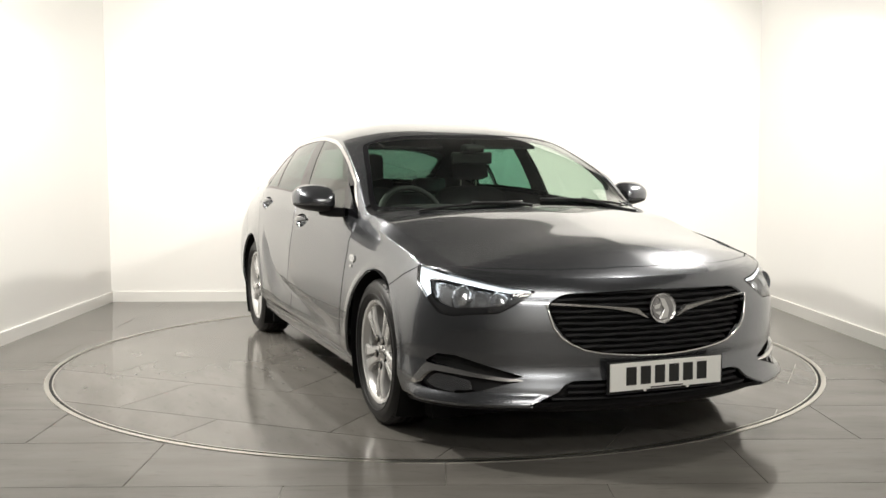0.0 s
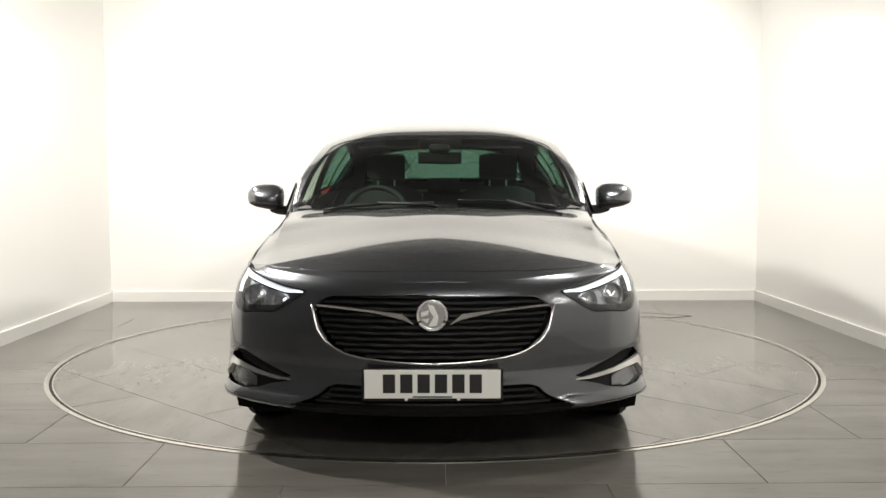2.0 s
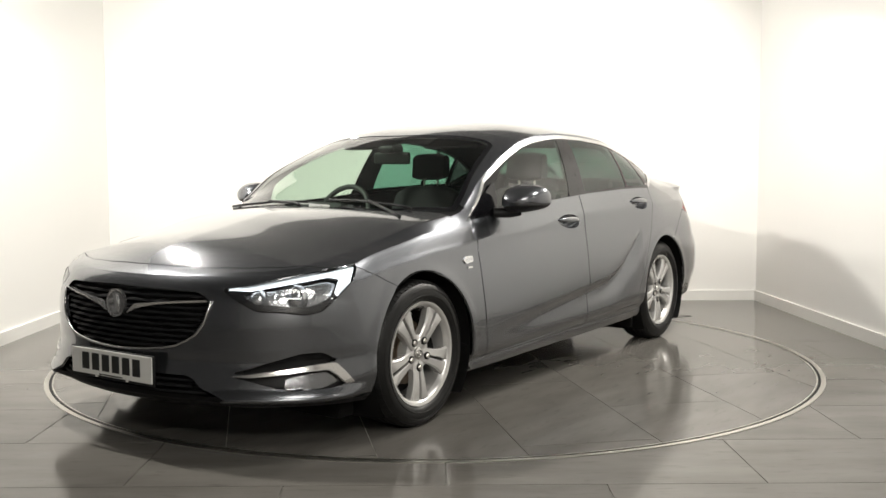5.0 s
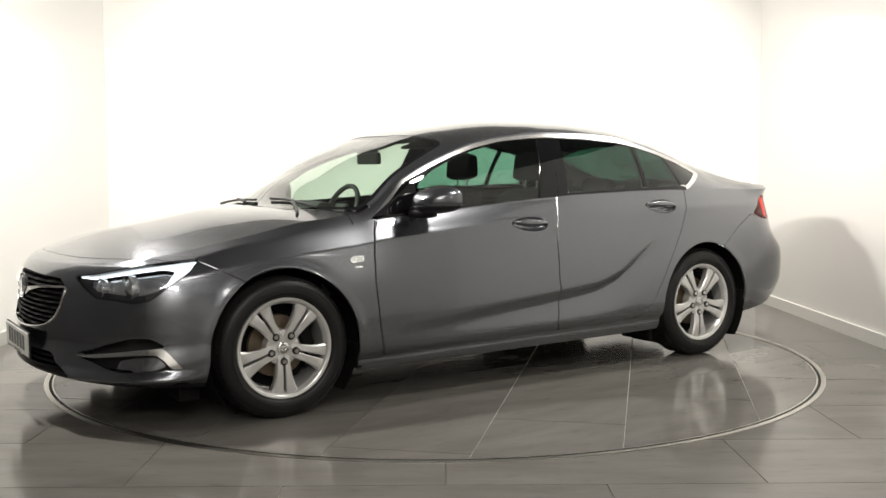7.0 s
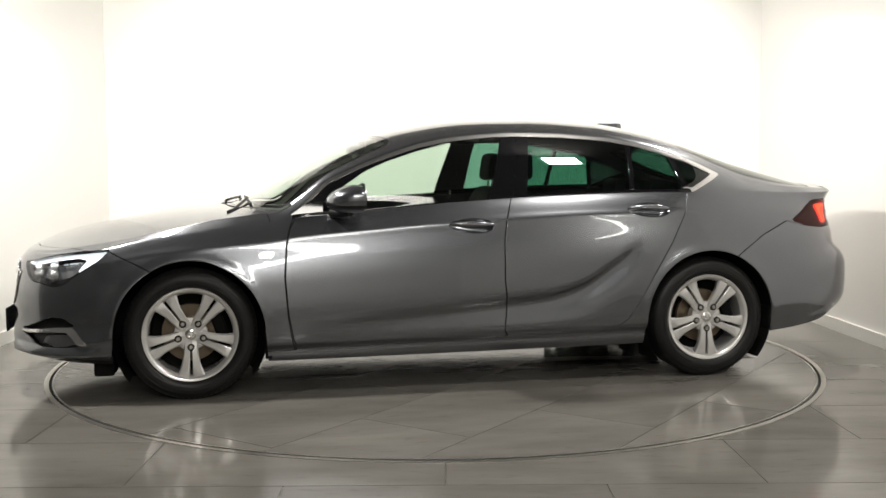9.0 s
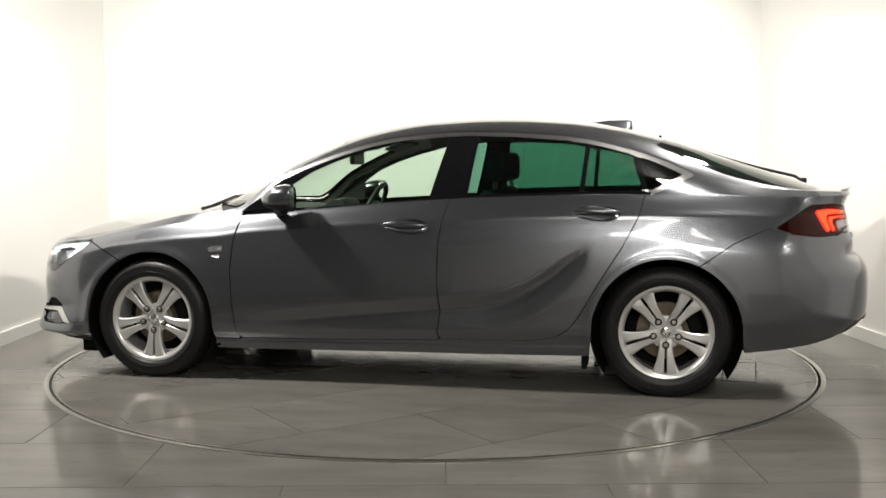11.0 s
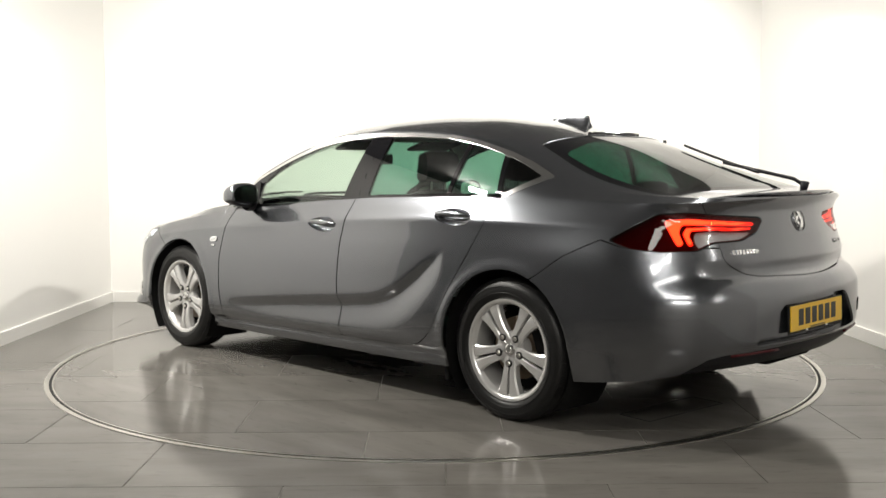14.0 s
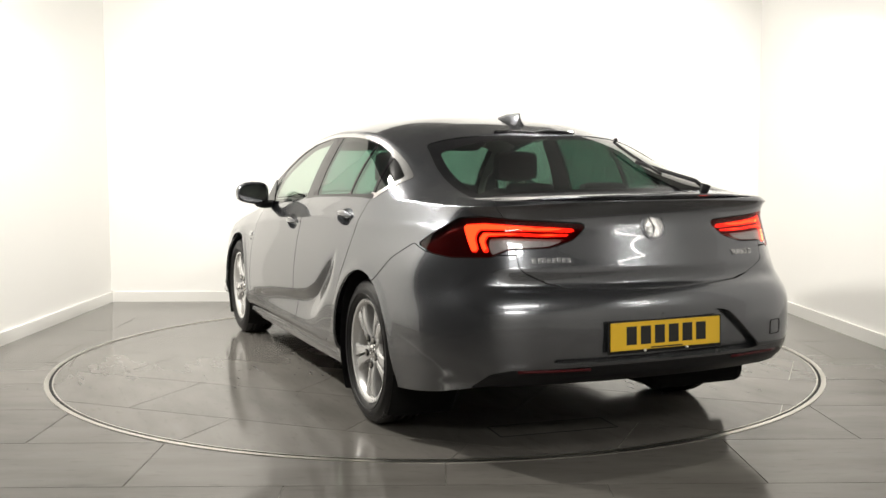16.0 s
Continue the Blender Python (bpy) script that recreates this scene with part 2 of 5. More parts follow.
def spline(xs, ys):
    """Smooth curve through (xs, ys), monotone slopes."""
    xs, ys = np.array(xs, float), np.array(ys, float)
    o = np.argsort(xs)
    xs, ys = xs[o], ys[o]
    h, d = np.diff(xs), np.diff(ys) / np.diff(xs)
    m = np.zeros(len(xs))
    m[0], m[-1] = d[0], d[-1]
    for i in range(1, len(xs) - 1):
        if d[i - 1] * d[i] > 0:
            w1, w2 = 2 * h[i] + h[i - 1], h[i] + 2 * h[i - 1]
            m[i] = (w1 + w2) / (w1 / d[i - 1] + w2 / d[i])

    def f(x):
        x = np.clip(np.asarray(x, float), xs[0], xs[-1])
        i = np.clip(np.searchsorted(xs, x) - 1, 0, len(xs) - 2)
        t = (x - xs[i]) / h[i]
        return ((1 + 2 * t) * (1 - t) ** 2 * ys[i] + t * (1 - t) ** 2 * h[i] * m[i] + t * t * (3 - 2 * t) * ys[i + 1] + t * t * (t - 1) * h[i] * m[i + 1])
    return f


def rounded(poly, r=0.03, n=4):
    """A polygon with its corners rounded by up to r."""
    P = [np.array(p, float) for p in poly]
    out = []
    for i, p in enumerate(P):
        a, b = P[i - 1] - p, P[(i + 1) % len(P)] - p
        la, lb = np.linalg.norm(a), np.linalg.norm(b)
        q = min(r, la * 0.45, lb * 0.45)
        pa, pb = p + a / la * q, p + b / lb * q
        for k in range(n + 1):
            t = k / n
            out.append((1 - t) ** 2 * pa + 2 * t * (1 - t) * p + t * t * pb)
    return np.array(out)


def sdf(P, poly):
    """Signed distance of points to a closed polygon; negative inside."""
    poly = np.asarray(poly, float)
    best = np.full(len(P), 1e9)
    inside = np.zeros(len(P), bool)
    for a, b in zip(poly, np.roll(poly, -1, 0)):
        e = b - a
        w = P - a
        t = np.clip((w @ e) / max(e @ e, 1e-12), 0, 1)
        best = np.minimum(best, np.sum((w - t[:, None] * e) ** 2, 1))
        c = ((a[1] <= P[:, 1]) & (P[:, 1] < b[1])) | ((b[1] <= P[:, 1]) & (P[:, 1] < a[1]))
        if abs(e[1]) > 1e-12:
            inside ^= c & (P[:, 0] < a[0] + (P[:, 1] - a[1]) / e[1] * e[0])
    return np.where(inside, -1, 1) * np.sqrt(best)


class Skin:
    """A surface whose vertices carry columns: place (0-2), normal (3-5) and two surface coordinates (6-7)."""

    def __init__(self, data, faces):
        self.data, self.faces = data, faces

    def split(self, value):
        """Cut along value = 0. Returns the parts with value < 0 and > 0."""
        val = np.where(np.abs(value) < 1e-7, 1e-7, value)
        neg = (val < 0).tolist()
        data, new_rows, made = self.data, [], {}
        n0 = len(data)
        inn, out = [], []
        for f in self.faces:
            s = [neg[i] for i in f]
            if all(s):
                inn.append(f)
            elif not any(s):
                out.append(f)
            else:
                fa, fb = [], []
                for k, i in enumerate(f):
                    j = f[(k + 1) % len(f)]
                    (fa if s[k] else fb).append(i)
                    if neg[i] != neg[j]:
                        key = (i, j) if i < j else (j, i)
                        if key not in made:
                            t = val[key[0]] / (val[key[0]] - val[key[1]])
                            made[key] = n0 + len(new_rows)
                            new_rows.append(data[key[0]] * (1 - t) + data[key[1]] * t)
                        fa.append(made[key])
                        fb.append(made[key])
                if len(fa) > 2:
                    inn.append(fa)
                if len(fb) > 2:
                    out.append(fb)
        full = np.vstack([data, new_rows]) if new_rows else data
        return Skin(full, inn).packed(), Skin(full, out).packed()

    def packed(self):
        used = sorted({i for f in self.faces for i in f})
        m = {i: k for k, i in enumerate(used)}
        return Skin(self.data[used] if used else self.data[:0], [[m[i] for i in f] for f in self.faces])

    def pieces(self):
        """The connected parts of the surface, each a Skin of its own."""
        root = list(range(len(self.data)))

        def find(i):
            while root[i] != i:
                root[i] = root[root[i]]
                i = root[i]
            return i
        for f in self.faces:
            for i in f[1:]:
                root[find(i)] = find(f[0])
        groups = {}
        for f in self.faces:
            groups.setdefault(find(f[0]), []).append(f)
        return [Skin(self.data, fs).packed() for fs in groups.values() if len(fs) > 2]

    def moved(self, d):
        data = self.data.copy()
        data[:, :3] += d * data[:, 3:6]
        return Skin(data, self.faces)

    def mirrored(self):
        data = self.data.copy()
        data[:, [1, 4]] *= -1
        return Skin(data, [f[::-1] for f in self.faces])

    def joined(self, other):
        n = len(self.data)
        return Skin(np.vstack([self.data, other.data]), self.faces + [[i + n for i in f] for f in other.faces])

    def walled(self, d):
        """The surface with its open border turned inwards by d, so that it shows thickness."""
        count = {}
        for f in self.faces:
            for k, i in enumerate(f):
                count[(i, f[(k + 1) % len(f)])] = 1
        mid = np.abs(self.data[:, 1]) < 2e-4
        rim = [(i, j) for i, j in count if (j, i) not in count and not (mid[i] and mid[j])]
        ids = sorted({i for e in rim for i in e})
        lower = {i: len(self.data) + k for k, i in enumerate(ids)}
        if not ids:
            return self
        low = self.data[ids].copy()
        low[:, :3] -= d * low[:, 3:6]
        return Skin(np.vstack([self.data, low]), self.faces + [[j, i, lower[i], lower[j]] for i, j in rim])

    def put(self, name, mat, parent, label=""):
        nn = self.data[:, 3:6]
        nn = nn / np.maximum(np.linalg.norm(nn, axis=1, keepdims=True), 1e-9)
        return part(name, self.data[:, :3], self.faces, mat, parent, label, normals=nn)


def grid_skin(P, uv):
    """A Skin from a grid of places (n, m, 3), with smooth normals."""
    n, m, _ = P.shape
    du = np.gradient(P, axis=0)
    dv = np.gradient(P, axis=1)
    N = np.cross(du, dv)
    L = np.linalg.norm(N, axis=2, keepdims=True)
    N = np.where(L > 1e-9, N / np.maximum(L, 1e-12), [[[0, 0, 1.0]]])
    data = np.concatenate([P, N, uv], 2).reshape(-1, 8)
    idx = np.arange(n * m).reshape(n, m)
    q = np.stack([idx[:-1, :-1], idx[1:, :-1], idx[1:, 1:], idx[:-1, 1:]], -1).reshape(-1, 4)
    a = np.linalg.norm(np.cross(data[q[:, 2], :3] - data[q[:, 0], :3], data[q[:, 3], :3] - data[q[:, 1], :3]), axis=1)
    return Skin(data, q[a > 1e-9].tolist())
# ---- the room ----
def wall(name, a, b, z0, z1, thick):
    """An upright wall from a to b; its room side lies on the line, its body on the right of a to b."""
    d = (Vector(b) - Vector(a)).normalized()
    n = Vector((d.y, -d.x))
    bm = bmesh.new()
    p = [Vector(a), Vector(b), Vector(b) + n * thick, Vector(a) + n * thick]
    lo, hi = [bm.verts.new((*q, z0)) for q in p], [bm.verts.new((*q, z1)) for q in p]
    bm.faces.new(lo[::-1]), bm.faces.new(hi)
    for k in range(4):
        bm.faces.new((lo[k], lo[(k + 1) % 4], hi[(k + 1) % 4], hi[k]))
    return bm


BL, BR = (-2.872, 2.613), (2.824, 2.531)
# the white walls end out of view; the added hall walls shape reflections
ML, MR = (-2.940, -1.0), (2.99, -2.3)
FL, FR = (-3.10, -8.4), (3.13, -8.4)
ROOM = (("wall_north", BR, BL, WALL, "plain white painted showroom wall"), ("wall_west", BL, ML, WALL, "plain white painted showroom wall"),
        ("wall_east", MR, BR, WALL, "plain white painted showroom wall"), ("wall_west_hall", ML, FL, DARKWALL, "unseen hall wall, kept dark for the reflections in the car"),
        ("wall_south", FL, FR, HALLWALL, "unseen hall wall, kept pale to bounce light onto the car"), ("wall_east_hall", FR, MR, HALLWALL, "unseen hall wall, kept pale to bounce light onto the car"))
for wname, wa, wb, wm, wl in ROOM:
    ob = bpart(wname, wall(wname, wa, wb, -0.1, CEIL, 0.2), wm, None)
    tagged(ob, label=wl, category="wall", kind="structure")
    if wm is WALL:
        sk = bpart("baseboard", wall("baseboard", wb, wa, 0.0, 0.088, 0.018), SKIRT, None)
        tagged(sk, label="white painted skirting board along the wall", category="baseboard", kind="structure")
ob = bpart("ceiling", box(bmesh.new(), 0, -2.9, CEIL + 0.1, 6.8, 11.6, 0.2), CEILING, None)
tagged(ob, label="plain dark grey painted ceiling", category="ceiling", kind="structure")
# bodies for all lamps out of view, the added fill panels included
for eye, target, length, height, watts, turn in LAMPS:
    lm = look(eye, target, turn)
    tube_ob = bpart("lamp_batten", box(bmesh.new(), 0, 0, 0.03, length + 0.04, height + 0.03, 0.04, lm, 0.006), WHITEMETAL, None)
    tagged(tube_ob, label="white metal LED light fitting on steel rods, out of view, some added as fill", category="ceiling lamp", group="LED battens")
    for sgn in (-1, 1):
        a = lm @ Vector((sgn * length * 0.4, 0, 0.05))
        bpart("hanger", tube(bmesh.new(), [a, (a.x, a.y, CEIL)], 0.004, 6), STEEL, tube_ob, "thin steel support rod")

RING = 2.261
ob = bpart("floor", box(bmesh.new(), 0, -2.9, -0.055, 6.6, 11.4, 0.10), FLOORGROUT, None)
FLOOR = tagged(ob, label="grey polished porcelain tile floor with pale joints", category="floor", kind="structure")


def flat_grid(x0, x1, y0, y1, step):
    nx, ny = max(2, int((x1 - x0) / step) + 1), max(2, int((y1 - y0) / step) + 1)
    X, Y = np.meshgrid(np.linspace(x0, x1, nx), np.linspace(y0, y1, ny), indexing="ij")
    P = np.stack([X, Y, np.zeros_like(X)], -1)
    return grid_skin(P, P[..., :2])


def disc_tile(parent, x0, x1, y0, y1, radius, outside, turn=0.0, z=0.0):
    """A floor tile with its joint, cut by the ring where it meets it."""
    j = 0.002
    c, s = math.cos(turn), math.sin(turn)
    cor = [(x * c - y * s, x * s + y * c) for x in (x0, x1) for y in (y0, y1)]
    far = max(math.hypot(*q) for q in cor)
    near = 0.0 if (min(q[0] for q in cor) < 0 < max(q[0] for q in cor) and min(q[1] for q in cor) < 0 < max(q[1] for q in cor)) else min(math.hypot(*q) for q in cor) - 0.65
    whole = (near > radius) if outside else (far < radius)
    none = (far < radius) if outside else (near > radius)
    if none:
        return
    sk = flat_grid(x0 + j, x1 - j, y0 + j, y1 - j, 5.0 if whole else 0.03)
    d = sk.data
    xy = d[:, :2] @ np.array([[c, s], [-s, c]])
    d[:, :2] = xy
    d[:, 2], d[:, 3:6] = z, (0, 0, 1)
    if not whole:
        r = np.hypot(d[:, 0], d[:, 1]) - radius
        inn, out = sk.split(r)
        sk = out if outside else inn
    if sk.faces:
        sk = sk.walled(0.006)
        part("tile", sk.data[:, :3], sk.faces, TILE, parent, smooth=False)


def ring(name, r0, r1, z, mat, parent, label="", n=180, h=0.004):
    bm = bmesh.new()
    prof = [(r0, z - h), (r0, z), (r1, z), (r1, z - h)]
    loops = [[bm.verts.new((r * math.cos(2 * math.pi * k / n), r * math.sin(2 * math.pi * k / n), zz)) for k in range(n)] for r, zz in prof]
    for a, b in zip(loops[:-1], loops[1:]):
        for k in range(n):
            bm.faces.new((a[k], a[(k + 1) % n], b[(k + 1) % n], b[k]))
    return bpart(name, bm, mat, parent, label)


ob = ring("turntable_ring", 2.2665, 2.292, 0.003, STEEL, None)
tagged(ob, label="flush brushed steel trim ring round the turntable", category="trim", kind="structure")
ob = ring("floor_gap", 2.249, 2.2665, -0.0015, DARKGAP, None, h=0.002)
tagged(ob, label="dark gap between turntable and floor", category="trim", kind="structure")
TURNTABLE = tagged(new("turntable"), label="revolving round display platform with grey polished tiles", category="turntable")
ring("edge_trim", 2.243, 2.251, 0.0025, STEEL, TURNTABLE, "thin brushed steel edge")
bm = bmesh.new()
bmesh.ops.create_circle(bm, cap_ends=True, radius=2.247, segments=180)
bmesh.ops.translate(bm, verts=bm.verts, vec=(0, 0, -0.003))
bpart("deck", bm, GROUT, TURNTABLE, "pale grout bed")


def hatch(corners, z, parent):
    """A flush access cover: a thin dark joint round a plain lid."""
    c = [Vector((*q, z)) for q in corners]
    lid = bmesh.new()
    lid.faces.new([lid.verts.new(q + Vector((0, 0, 0.0012))) for q in c])
    lid.normal_update()
    bmesh.ops.reverse_faces(lid, faces=[f for f in lid.faces if f.normal.z < 0])
    ob = bpart("floor_hatch", lid, TILE, parent, "flush floor access cover with a dark joint")
    for a, b in zip(c, c[1:] + c[:1]):
        d = (b - a)
        m = Matrix.Translation((a + b) / 2 + Vector((0, 0, 0.0015))) @ Matrix.Rotation(math.atan2(d.y, d.x), 4, "Z")
        bpart("hatch_joint", box(bmesh.new(), 0, 0, 0, d.length, 0.006, 0.002, m), DARKGAP, ob, "dark joint")
    return ob


hatch(((-1.94, -0.08), (-1.76, -0.10), (-1.70, 0.46), (-1.88, 0.48)), 0.001, TURNTABLE)
tagged(hatch(((1.56, 1.85), (1.36, 1.75), (1.82, 1.50), (2.02, 1.59)), 0.0, None), category="floor hatch")
# ---- the car: x forward, y to its left, z up; origin on the ground midway between the axles ----
CAR = tagged(new("car"), label="metallic grey five-door hatchback with alloy wheels on the turntable", category="car")
HALF_BASE = 1.4145

# plan outline at the waist, from the nose round to the tail
PLAN = ((2.405, 0), (2.392, 0.2), (2.35, 0.38), (2.273, 0.56), (2.16, 0.725), (2.015, 0.845), (1.81, 0.907), (1.5, 0.925), (1.0, 0.925), (0.3, 0.925), (-0.5, 0.93),
        (-1.4, 0.93), (-1.75, 0.917), (-2.02, 0.893), (-2.22, 0.83), (-2.375, 0.695), (-2.46, 0.45), (-2.498, 0.2), (-2.505, 0))
pl = np.array(PLAN)
arc = np.r_[0, np.cumsum(np.linalg.norm(np.diff(pl, axis=0), axis=1))]
NS = 400
sl = np.linspace(0, arc[-1], NS)


def natural(x, y, q):
    """Natural cubic spline through (x, y), at q."""
    n = len(x)
    h = np.diff(x)
    A, r = np.eye(n), np.zeros(n)
    for i in range(1, n - 1):
        A[i, i - 1:i + 2] = h[i - 1], 2 * (h[i - 1] + h[i]), h[i]
        r[i] = 6 * ((y[i + 1] - y[i]) / h[i] - (y[i] - y[i - 1]) / h[i - 1])
    m = np.linalg.solve(A, r)
    i = np.clip(np.searchsorted(x, q) - 1, 0, n - 2)
    a, b = x[i + 1] - q, q - x[i]
    return m[i] * a ** 3 / (6 * h[i]) + m[i + 1] * b ** 3 / (6 * h[i]) + (y[i] / h[i] - m[i] * h[i] / 6) * a + (y[i + 1] / h[i] - m[i + 1] * h[i] / 6) * b


# mirror the end slopes so that nose and tail are smooth across the middle
ex = np.r_[-arc[2:0:-1], arc, 2 * arc[-1] - arc[-2:-4:-1]]
bx = natural(ex, np.r_[pl[2:0:-1, 0], pl[:, 0], pl[-2:-4:-1, 0]], sl)
by = natural(ex, np.r_[-pl[2:0:-1, 1], pl[:, 1], -pl[-2:-4:-1, 1]], sl)
by[0] = by[-1] = 0.0
tx, ty = np.gradient(bx), np.gradient(by)
tl = np.hypot(tx, ty)
nx, ny = ty / tl, -tx / tl
nx[0], ny[0], nx[-1], ny[-1] = 1, 0, -1, 0


def smoothstep(a, b, x):
    t = np.clip((x - a) / (b - a), 0, 1)
    return t * t * (3 - 2 * t)


w_front = smoothstep(1.55, 2.15, bx)
w_rear = smoothstep(-1.95, -2.42, bx)

# heights of the lower edge and of the shoulder line (bonnet edge, window sill, boot)
z_low = spline((2.41, 2.2, 1.9, 1.0, 0.0, -1.03, -1.8, -2.1, -2.35, -2.51), (0.205, 0.20, 0.195, 0.182, 0.189, 0.202, 0.243, 0.28, 0.325, 0.335))
z_sh = spline((2.34, 2.25, 2.1, 1.95, 1.82, 1.67, 1.33, 0.99, 0.89, 0.6, 0.07, -0.39, -0.9, -1.3, -1.7, -2.05, -2.3, -2.42),
              (0.735, 0.742, 0.752, 0.764, 0.782, 0.815, 0.865, 0.897, 0.915, 0.943, 0.988, 1.017, 1.033, 1.036, 1.035, 1.025, 1.03, 1.045))
# offsets along the outward normal, by height from lower edge (0) to shoulder (1)
o_front = spline((0, 0.06, 0.16, 0.26, 0.36, 0.45, 0.6, 0.8, 0.9, 0.96, 1.0), (-0.06, 0.0, 0.025, 0.012, -0.002, 0.0, 0.0, -0.015, -0.035, -0.055, -0.075))
o_side = spline((0, 0.05, 0.075, 0.13, 0.2, 0.35, 0.55, 0.7, 0.80, 0.85, 0.868, 0.885, 0.93, 0.97, 1.0), (-0.055, -0.04, -0.042, -0.012, -0.003, 0.0, -0.010, -0.027, -0.042, -0.0485, -0.050, -0.058, -0.075, -0.091, -0.105))
o_rear = spline((0, 0.06, 0.12, 0.16, 0.3, 0.40, 0.45, 0.50, 0.57, 0.66, 0.8, 0.9, 0.97, 1.0), (-0.065, -0.02, 0.0, 0.005, 0.008, 0.005, -0.005, -0.026, -0.062, -0.088, -0.108, -0.120, -0.106, -0.09))
crease_z = spline((0.9, 0.627, 0.307, -0.006, -0.312, -0.493, -0.67, -0.787, -0.903, -0.989, -1.05), (0.34, 0.358, 0.391, 0.42, 0.449, 0.471, 0.525, 0.595, 0.676, 0.735, 0.78))
crease_d = spline((0.85, 0.55, 0.0, -0.6, -0.85, -1.02), (0.0, 0.016, 0.024, 0.032, 0.024, 0.0))

NL, NG, NR = 66, 30, 44
hs = np.linspace(0, 1, NL)
low = np.zeros((NS, NL, 3))
zb0, zt0 = z_low(bx), None
top_off = (1 - w_front - w_rear) * o_side(1.0) + w_front * o_front(1.0) + w_rear * o_rear(1.0)
# the shoulder draws in towards tail and nose
top_off = top_off - 0.05 * smoothstep(-1.2, -2.0, bx) * (1 - w_rear) - 0.012 * smoothstep(0.6, 1.3, bx) * (1 - w_front)
x_top = bx + nx * top_off
zt0 = z_sh(x_top)
extra = top_off - ((1 - w_front - w_rear) * o_side(1.0) + w_front * o_front(1.0) + w_rear * o_rear(1.0))
for j, h in enumerate(hs):
    z = zb0 + (zt0 - zb0) * h
    o = (1 - w_front - w_rear) * o_side(h) + w_front * o_front(h) + w_rear * o_rear(h)
    ends = smoothstep(1.1, 1.6, np.abs(bx)) * (1 - w_front - w_rear) * smoothstep(0.24, 0.12, h)
    o = o * (1 - ends) + ends * np.minimum(-0.036 + 0.17 * h, -0.004)
    o = o + extra * smoothstep(0.62, 1.0, h)
    dz = z - crease_z(bx)
    on = (bx < 0.86) & (bx > -1.03)
    o = o - np.where(on, crease_d(bx), 0) * np.where(dz > 0, np.exp(-(dz / 0.026) ** 2), np.exp(-(dz / 0.105) ** 2))
    for cx in (HALF_BASE, -HALF_BASE):
        r = np.hypot(bx - cx, z - 0.335)
        o = o + 0.006 * np.exp(-((r - 0.385) / 0.03) ** 2) * (r > 0.2)
    fold = w_rear * smoothstep(0.80, 0.60, by)
    o = o + fold * np.interp(z, (0.690, 0.705, 0.718, 0.782, 0.80, 0.95), (0.0, -0.010, -0.020, 0.013, 0.012, 0.0))
    low[:, j] = np.stack([bx + nx * o, by + ny * o, z], -1)
low[0, :, 1] = low[-1, :, 1] = 0.0

# upper shell: sections of constant x, from shoulder to rail to the middle of the car
z_mid = spline((2.335, 2.28, 2.2, 2.03, 1.72, 1.45, 1.27, 1.2, 0.912, 0.573, 0.22, -0.14, -0.49, -0.85, -1.16, -1.33, -1.49, -1.81, -2.13, -2.25, -2.42),
               (0.735, 0.766, 0.797, 0.845, 0.902, 0.952, 0.980, 0.987, 1.125, 1.300, 1.410, 1.458, 1.468, 1.451, 1.406, 1.364, 1.318, 1.209, 1.106, 1.066, 1.047))
y_rail = spline((2.34, 1.8, 1.3, 1.1, 0.96, 0.7, 0.37, 0.0, -0.5, -1.0, -1.4, -1.7, -2.0, -2.3, -2.5), (0.70, 0.72, 0.755, 0.775, 0.775, 0.752, 0.708, 0.668, 0.653, 0.655, 0.668, 0.688, 0.69, 0.64, 0.52))
z_rail = spline((2.34, 1.8, 1.3, 1.1, 0.96, 0.702, 0.5, 0.37, 0.206, 0.045, -0.145, -0.333, -0.58, -0.88, -1.06, -1.265, -1.41, -1.55, -1.75, -2.0, -2.25, -2.42),
                (0.735, 0.815, 0.91, 0.935, 0.955, 1.125, 1.215, 1.264, 1.316, 1.349, 1.369, 1.379, 1.374, 1.353, 1.322, 1.267, 1.215, 1.155, 1.09, 1.06, 1.05, 1.047))
roof_p = spline((2.3, 1.3, 0.9, 0.3, -0.3, -1.2, -1.8, -2.4), (2.0, 2.0, 2.5, 3.2, 3.4, 3.4, 3.3, 3.0))
sx_, sy_, sz_ = low[:, -1, 0], low[:, -1, 1], low[:, -1, 2]
yr = np.minimum(y_rail(sx_), sy_ * 0.95)
zr = np.clip(z_rail(sx_), sz_, None)
zm = np.maximum(z_mid(sx_), zr)
up = np.zeros((NS, NG + NR, 3))
for j in range(NG):
    t = (j + 1) / NG
    bulge = 0.016 * 4 * t * (1 - t) * smoothstep(0.02, 0.2, zr - sz_)
    up[:, j] = np.stack([sx_, sy_ + (yr - sy_) * t + bulge, sz_ + (zr - sz_) * t], -1)
for j in range(NR):
    q = ((j + 1) / NR) ** 1.35
    up[:, NG + j] = np.stack([sx_, yr * (1 - q), zr + (zm - zr) * (1 - (1 - q) ** roof_p(sx_))], -1)
hood = smoothstep(1.25, 1.5, up[..., 0]) * smoothstep(2.30, 2.1, up[..., 0])
up[..., 2] += 0.019 * hood * (1 - np.clip(np.abs(up[..., 1]) / 0.72, 0, 1)) ** 1.3 - 0.008 * hood
net = np.concatenate([low, up], 1)
